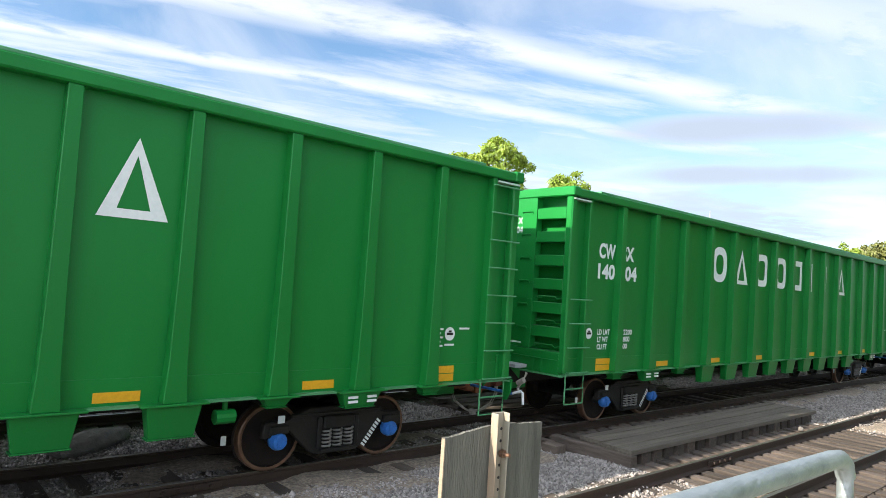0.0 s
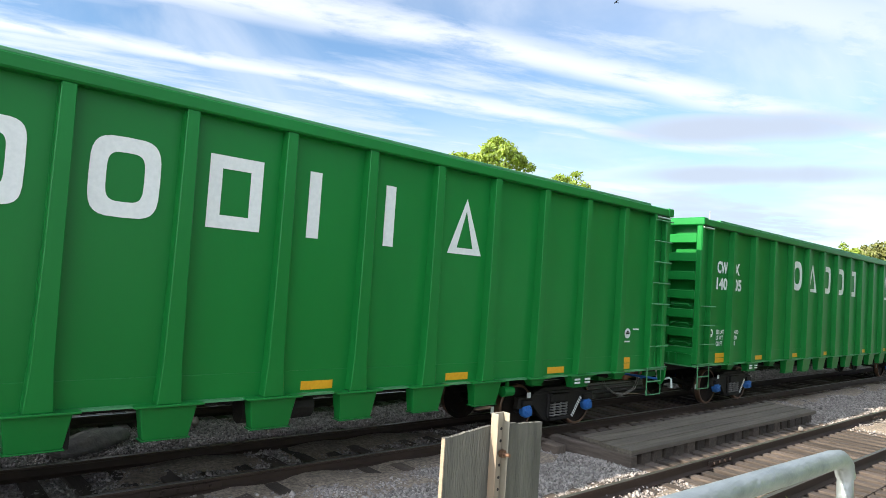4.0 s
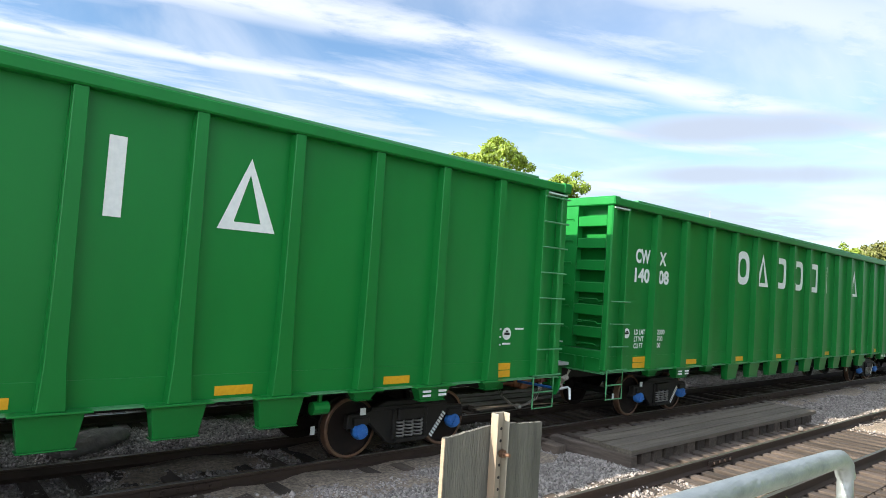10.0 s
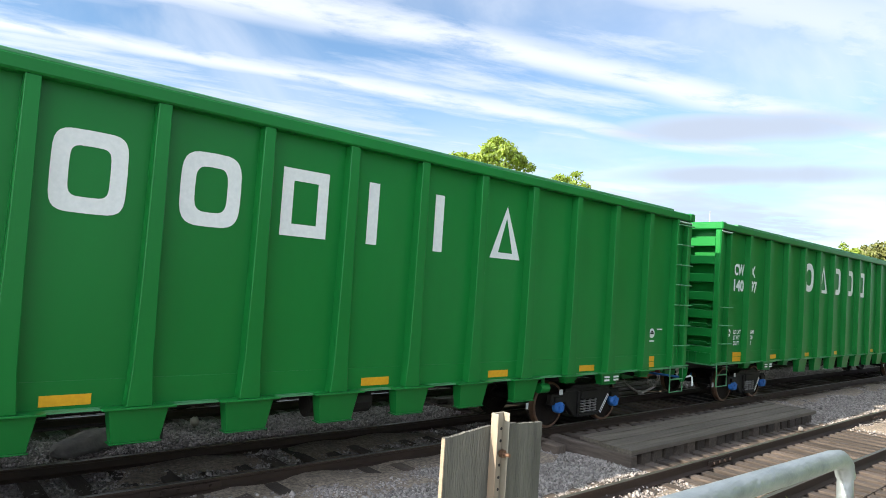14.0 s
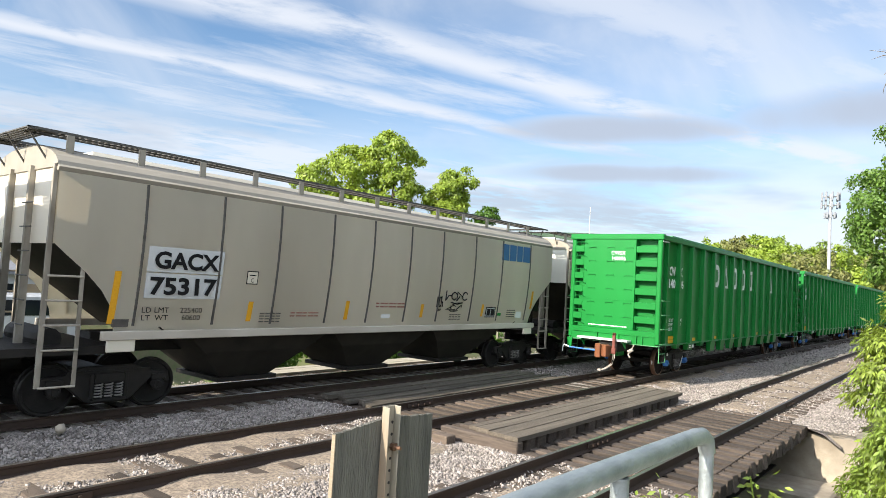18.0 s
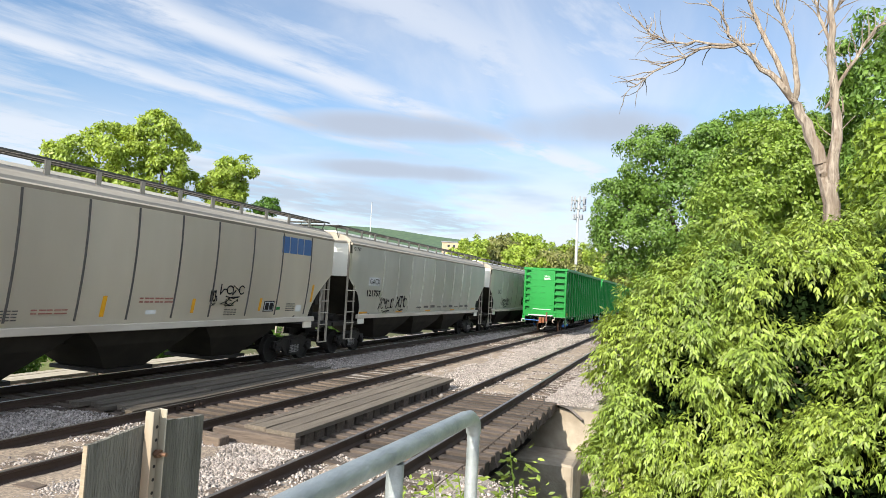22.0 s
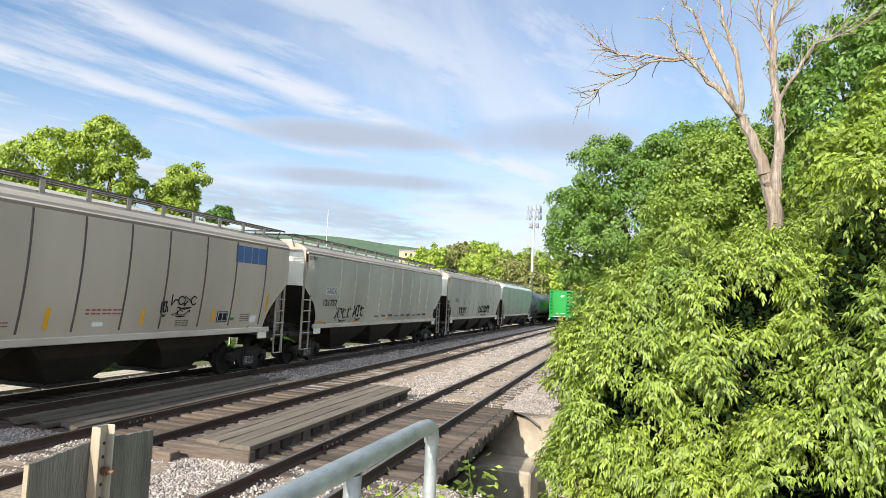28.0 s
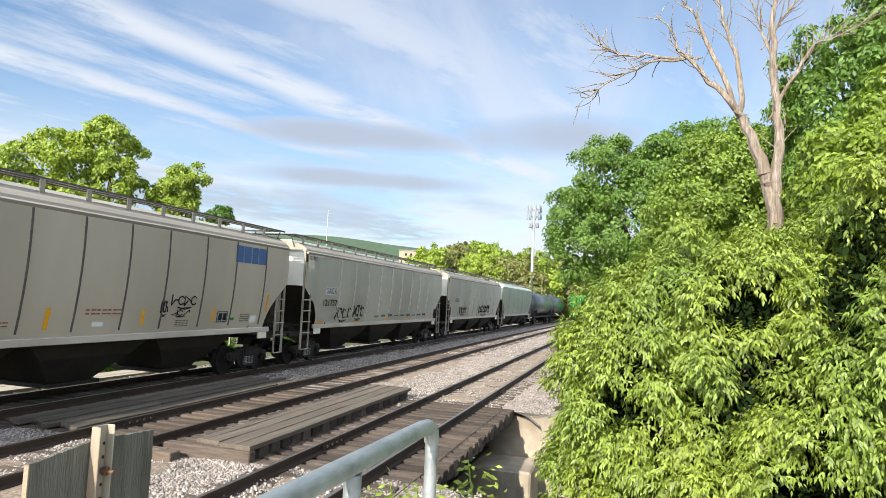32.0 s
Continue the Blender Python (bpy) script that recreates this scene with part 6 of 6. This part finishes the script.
        leafy(t, "leaves", 80 + k, [(0, 0, 0.45, 1.2, 0.6, h * 0.75)], 3200, 0.11, LEAF_MID, 0.2, 60)


build_trees()


def build_dead_tree():
    t = thing("dead_tree", "bare grey dead tree with forked limbs above the thicket", "tree", at=pose(15.3, -3.1, -1.0))
    o = Vector((15.3, -3.1, -1.0))
    rs = random.Random(17)

    def run(name, pts, r0, r1, twigs):
        pts = [Vector(p) - o for p in pts]
        if name == "limb":
            # rooted inside the wood that it grows from
            pts.insert(0, pts[0] - (pts[1] - pts[0]).normalized() * 0.4)
        fine = []
        for a, b in zip(pts, pts[1:]):
            for k in range(3):
                fine.append(a.lerp(b, k / 3) + Vector((rs.uniform(-0.1, 0.1), rs.uniform(-0.03, 0.03), rs.uniform(-0.03, 0.03))) * (1 if k else 0))
        fine.append(pts[-1])
        bm = B()
        root = 3 if name == "limb" else 0
        radii = [r0 * 0.4] * root + [r0 * 0.7 + (r1 * 0.62 - r0 * 0.7) * k / (len(fine) - root - 1) for k in range(len(fine) - root)]
        tube(bm, fine, radii, 8)
        for _ in range(twigs * 3):
            i = rs.randrange(len(fine) // 3, len(fine) - 1)
            p, d = fine[i], (fine[i + 1] - fine[i]).normalized()
            q = [p]
            w = (d + Vector((rs.uniform(-0.6, 0.6), rs.uniform(-0.8, 0.8), rs.uniform(-0.3, 0.8)))).normalized()
            for _ in range(4):
                q.append(q[-1] + w * rs.uniform(0.12, 0.26))
                w = (w + Vector((rs.uniform(-0.4, 0.4), rs.uniform(-0.4, 0.4), rs.uniform(-0.3, 0.4)))).normalized()
            limb(bm, q, 0.016, 0.004, 4)
        part(name, bm, DEADWOOD, t, smooth=True)

    run("trunk", [(15.25, -3.1, -1.0), (15.2, -3.05, 3.0), (15.23, -3.0, 4.95), (15.26, -2.78, 5.88)], 0.30, 0.22, 0)
    run("limb", [(15.26, -2.78, 5.8), (15.3, -2.53, 6.65), (15.34, -2.22, 7.25)], 0.20, 0.14, 0)
    run("limb", [(15.34, -2.22, 7.25), (15.39, -1.83, 7.8), (15.46, -1.35, 8.38), (15.51, -1.04, 8.68), (15.53, -0.85, 9.18), (15.59, -0.46, 9.71)], 0.11, 0.02, 5)
    run("limb", [(15.51, -1.04, 8.57), (15.58, -0.48, 8.68), (15.67, 0.16, 8.78), (15.75, 0.69, 8.95), (15.79, 0.98, 9.3)], 0.05, 0.008, 8)
    run("limb", [(15.5, -1.11, 8.54), (15.6, -0.36, 8.55), (15.71, 0.41, 8.22), (15.79, 1.0, 7.85), (15.85, 1.38, 7.57)], 0.05, 0.008, 8)
    run("limb", [(15.35, -2.18, 7.31), (15.41, -1.73, 8.53), (15.44, -1.52, 9.09), (15.47, -1.27, 9.67), (15.53, -0.89, 10.13), (15.6, -0.5, 11.2)], 0.09, 0.02, 6)
    run("limb", [(15.33, -2.32, 7.3), (15.33, -2.29, 7.95), (15.35, -2.17, 8.61), (15.38, -1.93, 9.3), (15.4, -1.78, 10.06), (15.4, -1.6, 11.5)], 0.09, 0.03, 6)
    run("limb", [(15.23, -3.0, 4.9), (15.23, -3.0, 5.7), (15.22, -3.07, 6.5), (15.23, -3.02, 7.31), (15.24, -2.94, 8.4), (15.24, -2.91, 9.17), (15.23, -3.04, 9.86), (15.2, -3.2, 11.3)], 0.19, 0.04, 9)
    run("limb", [(15.23, -3.04, 7.31), (15.18, -3.39, 7.97), (15.13, -3.71, 8.56), (15.07, -4.12, 8.69), (14.99, -4.68, 8.93)], 0.06, 0.015, 7)
    run("limb", [(15.24, -2.91, 8.4), (15.28, -2.67, 9.2), (15.31, -2.41, 9.9), (15.3, -2.2, 10.8)], 0.045, 0.015, 4)
    run("limb", [(15.24, -2.92, 8.91), (15.2, -3.22, 9.38), (15.15, -3.55, 9.72), (15.1, -3.9, 10.2)], 0.04, 0.012, 5)


build_dead_tree()

# ---- distance ----


def build_distance():
    n = 60
    vs, fs = [], []
    for k in range(n + 1):
        az = radians(-20 + 130 * k / n)
        a = math.degrees(az)
        el = 4.05 + 1.4 * math.exp(-((a - 25) / 8) ** 2) + 0.5 * math.sin(a * 0.21) - (1.2 if a < 12 else 0) * 0.5
        for d, e in ((1500, -1.0), (1700, el * 0.7), (2000, el), (2600, 0.0)):
            vs.append((d * math.cos(az), d * math.sin(az), 2.7 + d * math.tan(radians(e)) + (8 * noise.noise((k * 0.9, d * 0.01, 0)) if 1600 < d < 2500 else 0)))
    for k in range(n):
        for j in range(3):
            a = k * 4 + j
            fs.append((a, a + 4, a + 5, a + 1))
    me = bpy.data.meshes.new("hill")
    me.from_pydata(vs, [], fs)
    me.materials.append(HILL)
    tagged(new("hill", me), "long wooded ridge on the horizon", "hill", kind="structure")
    for x, y, w, dd, h, mat in ((372, 112, 14, 22, 31, CREAM), (377, 96, 12, 12, 30.5, BRICK), (392, 124, 10, 9, 32.5, BRICK)):
        b = thing("apartment_block", "far brick apartment block above the trees", "building", "far buildings", at=pose(x, y, 0, 0, 0, 15))
        part("wall", cuboid(0, w, 0, dd, -0.5, h), mat, b)
        part("roof", cuboid(-0.4, w + 0.4, -0.4, dd + 0.4, h, h + 0.6), ROOFING, b)
        for f in range(3):
            for k in range(int(dd / 3.2)):
                part("window", cuboid(-0.08, 0.05, 1.2 + 3.2 * k, 2.6 + 3.2 * k, h - 3.0 - 3.1 * f, h - 1.4 - 3.1 * f), GLASSY, b)
    # antenna mast
    d, az = 120.0, radians(8.2)
    m = thing("antenna_mast", "pale steel mobile phone mast with three rings of panels", "mast", at=pose(d * math.cos(az), d * math.sin(az), -0.4))
    bm = B()
    limb(bm, [(0, 0, 0), (0, 0, 10), (0, 0, 21.0)], 0.30, 0.20, 10)
    part("pole", bm, STEEL, m)
    for z, r, h in ((20.6, 1.25, 1.7), (19.2, 1.3, 1.2), (17.6, 0.8, 1.1)):
        bm = B()
        for k in range(3):
            a, b = 2 * math.pi * k / 3, 2 * math.pi * (k + 1) / 3
            tube(bm, [(r * math.cos(a), r * math.sin(a), z), (r * math.cos(b), r * math.sin(b), z)], 0.07, 5)
            tube(bm, [(0, 0, z), (r * math.cos(a), r * math.sin(a), z)], 0.07, 5)
        part("ring", bm, STEEL, m)
        for k in range(9):
            a = 2 * math.pi * k / 9
            c, s = r * math.cos(a), r * math.sin(a)
            part("antenna_panel", cuboid(c - 0.13, c + 0.13, s - 0.13, s + 0.13, z - h * 0.4, z + h * 0.4), PANELGREY, m)
    m = thing("radio_mast", "thin far radio mast on the ridge", "mast", at=pose(806, 400, 40))
    bm = B()
    limb(bm, [(0, 0, 0), (0, 0, 78)], 0.8, 0.5, 6)
    part("pole", bm, STEEL, m)


build_distance()


def build_house():
    h = thing("house", "low white sided house with a grey roof behind the tracks", "house", at=pose(3.0, 31.0, -0.4))
    part("wall", cuboid(0, 9, 0, 7, 0, 2.5), SIDING, h)
    bm = B()
    loft(bm, [[(-0.4, -0.5, 2.45), (9.4, -0.5, 2.45), (9.4, -0.5, 2.57), (-0.4, -0.5, 2.57)], [(-0.4, 3.5, 3.9), (9.4, 3.5, 3.9), (9.4, 3.5, 4.02), (-0.4, 3.5, 4.02)],
              [(-0.4, 7.5, 2.45), (9.4, 7.5, 2.45), (9.4, 7.5, 2.57), (-0.4, 7.5, 2.57)]])
    part("roof", bm, ROOFING, h)
    for x in (0.8, 3.2, 5.6):
        w = part("window", cuboid(x, x + 1.2, -0.04, 0.02, 0.95, 2.05), GLASSY, h)
        part("window_frame", cuboid(x - 0.08, x + 1.28, -0.06, -0.041, 2.05, 2.14), SIDING, w)
    part("door", cuboid(7.2, 8.1, -0.05, 0.02, 0.05, 2.05), CREAM, h)
    f = thing("fence", "white picket fence before the house", "fence", at=pose(2.0, 27.5, -0.4))
    for k in range(26):
        part("picket", cuboid(0.35 * k, 0.35 * k + 0.10, 0, 0.03, 0.05, 1.1), SIDING, f)
    for z in (0.35, 0.85):
        part("fence_rail", cuboid(0, 9.0, 0.031, 0.07, z, z + 0.08), SIDING, f)
    c = thing("parked_van", "white parked van by the house", "van", at=pose(5.6, 24.5, -0.38))
    bm = B()
    prof = [(0, 0.4), (0, 1.0), (0.25, 1.15), (0.9, 1.85), (4.2, 1.9), (4.4, 1.2), (4.4, 0.4)]
    loft(bm, [[(x, y, z) for x, z in prof] for y in (0, 1.8)])
    part("body", bm, CARWHITE, c, bevel=0.05)
    part("side_window", cuboid(1.05, 4.0, -0.012, 0.01, 1.2, 1.72), GLASSY, c)
    for x in (0.85, 3.5):
        bm = B()
        lathe_y(bm, [(0.0, 0.18), (-0.02, 0.33), (0.2, 0.33), (0.2, 0.1)], x, 0.33, 18)
        part("tyre", bm, RUBBER, c)


build_house()


def sand_patches():
    """Sandy fines spilled along the near and middle tracks."""
    rs = random.Random(4)
    for x0, x1, y0, y1 in ((2.0, 9.6, 7.0, 9.0), (9.9, 18.2, 7.15, 7.9), (2.5, 9.0, 9.0, 9.9), (18.3, 32, 7.2, 8.1), (1.5, 9.8, 3.95, 5.2), (18.4, 40, 3.95, 5.25)):
        bm = B()
        nx, ny = int((x1 - x0) / 0.22), max(3, int((y1 - y0) / 0.16))
        rows = []
        for j in range(ny + 1):
            row = []
            for i in range(nx + 1):
                x, y = x0 + (x1 - x0) * i / nx, y0 + (y1 - y0) * j / ny
                e = min(1, min(i, nx - i, 2 * j, 2 * (ny - j)) / 2)
                row.append((x, y + bend(x), -0.222 + 0.06 * e + 0.075 * noise.noise((x * 1.1, y * 1.6, 3))))
            rows.append(row)
        loft(bm, rows, close=False)
        tagged(part("spilled_sand", bm, FINES, None, smooth=True), "pale sandy fines spilled between the rails", "sand", kind="structure")


sand_patches()


def build_bird():
    """A small dark bird that glides across the sky."""
    b = thing("bird", "small dark bird gliding across the cloudy sky", "bird")
    bm = B()
    rings = []
    for x, r in ((-0.09, 0.004), (-0.05, 0.014), (0.0, 0.022), (0.05, 0.018), (0.075, 0.012), (0.095, 0.003)):
        rings.append([(x, r * math.cos(2 * math.pi * k / 8), r * 0.9 * math.sin(2 * math.pi * k / 8)) for k in range(8)])
    loft(bm, rings)
    part("body", bm, RUBBER, b, smooth=True)
    for s in (-1, 1):
        bm = B()
        loft(bm, [[(0.045, s * 0.015, 0.008), (-0.03, s * 0.015, 0.008), (-0.03, s * 0.015, 0.014), (0.045, s * 0.015, 0.014)],
                  [(0.04, s * 0.09, 0.035), (-0.035, s * 0.09, 0.035), (-0.035, s * 0.09, 0.039), (0.04, s * 0.09, 0.039)],
                  [(-0.01, s * 0.19, 0.02), (-0.04, s * 0.19, 0.02), (-0.04, s * 0.19, 0.022), (-0.01, s * 0.19, 0.022)]])
        part("wing", bm, RUBBER, b)
    bm = B()
    loft(bm, [[(-0.08, -0.008, 0.0), (-0.08, 0.008, 0.0), (-0.08, 0.008, 0.005), (-0.08, -0.008, 0.005)], [(-0.14, -0.03, 0.0), (-0.14, 0.03, 0.0), (-0.14, 0.03, 0.003), (-0.14, -0.03, 0.003)]])
    part("tail", bm, RUBBER, b)
    return b


BIRD = build_bird()

# ---- what moves ----
SURGE = ((0, 1, 2, 3, 6, 7, 8, 9, 10, 11, 12, 13, 16, 17), (0.08, 0.02, -0.04, -0.06, -0.11, -0.07, 0.01, 0.11, 0.15, 0.13, 0.08, 0.07, 0.02, -0.05))
SPEED, PITCH = 6.815, 22.69


def rear_x(n, t):
    """Where the rear end of the n-th gondola from the train's tail stands at t seconds; the train slows a little."""
    d = t - 16.0
    surge = np.interp(t, SURGE[0], SURGE[1])
    return 6.547 + PITCH * n + SPEED * d - 0.0053 * d * d + float(surge)


def motions():
    flight = [(0.0, 49.3, 5.6, 26.0), (2.0, 37.5, 11.7, 21.3), (4.0, 25.7, 17.9, 16.7), (5.5, 16.84, 22.53, 13.16), (6.6, 10.35, 25.92, 10.6),
              (7.5, 5.0, 28.7, 9.0), (9.0, -3.8, 33.3, 9.0), (12.0, -21.5, 42.6, 10.0), (32.0, -139.5, 104.3, 14.0)]
    walk(BIRD, [(t, pose(x, y, z, 0, 0, 152.4)) for t, x, y, z in flight])
    for n, car in enumerate(GONDOLAS):
        rows = []
        for k in range(33):
            x = rear_x(n, float(k))
            ya, yb = TRACKS[1] + bend(x + 3.0), TRACKS[1] + bend(x + CAR_L - 3.0)
            yaw = math.atan2(yb - ya, CAR_L - 6.0)
            rows.append((float(k), pose(x, ya - 3.0 * math.tan(yaw), 0.0, 0, 0, math.degrees(yaw))))
        walk(car, rows)
        turn = math.degrees(SPEED / 0.457)
        for ch in car.children:
            if ch.name.startswith("wheelset"):
                at = ch.matrix_basis.translation.copy()
                walk(ch, [(0.1 * k, pose(at.x, at.y, at.z, 0, turn * 0.1 * k, 0)) for k in range(321)])


motions()
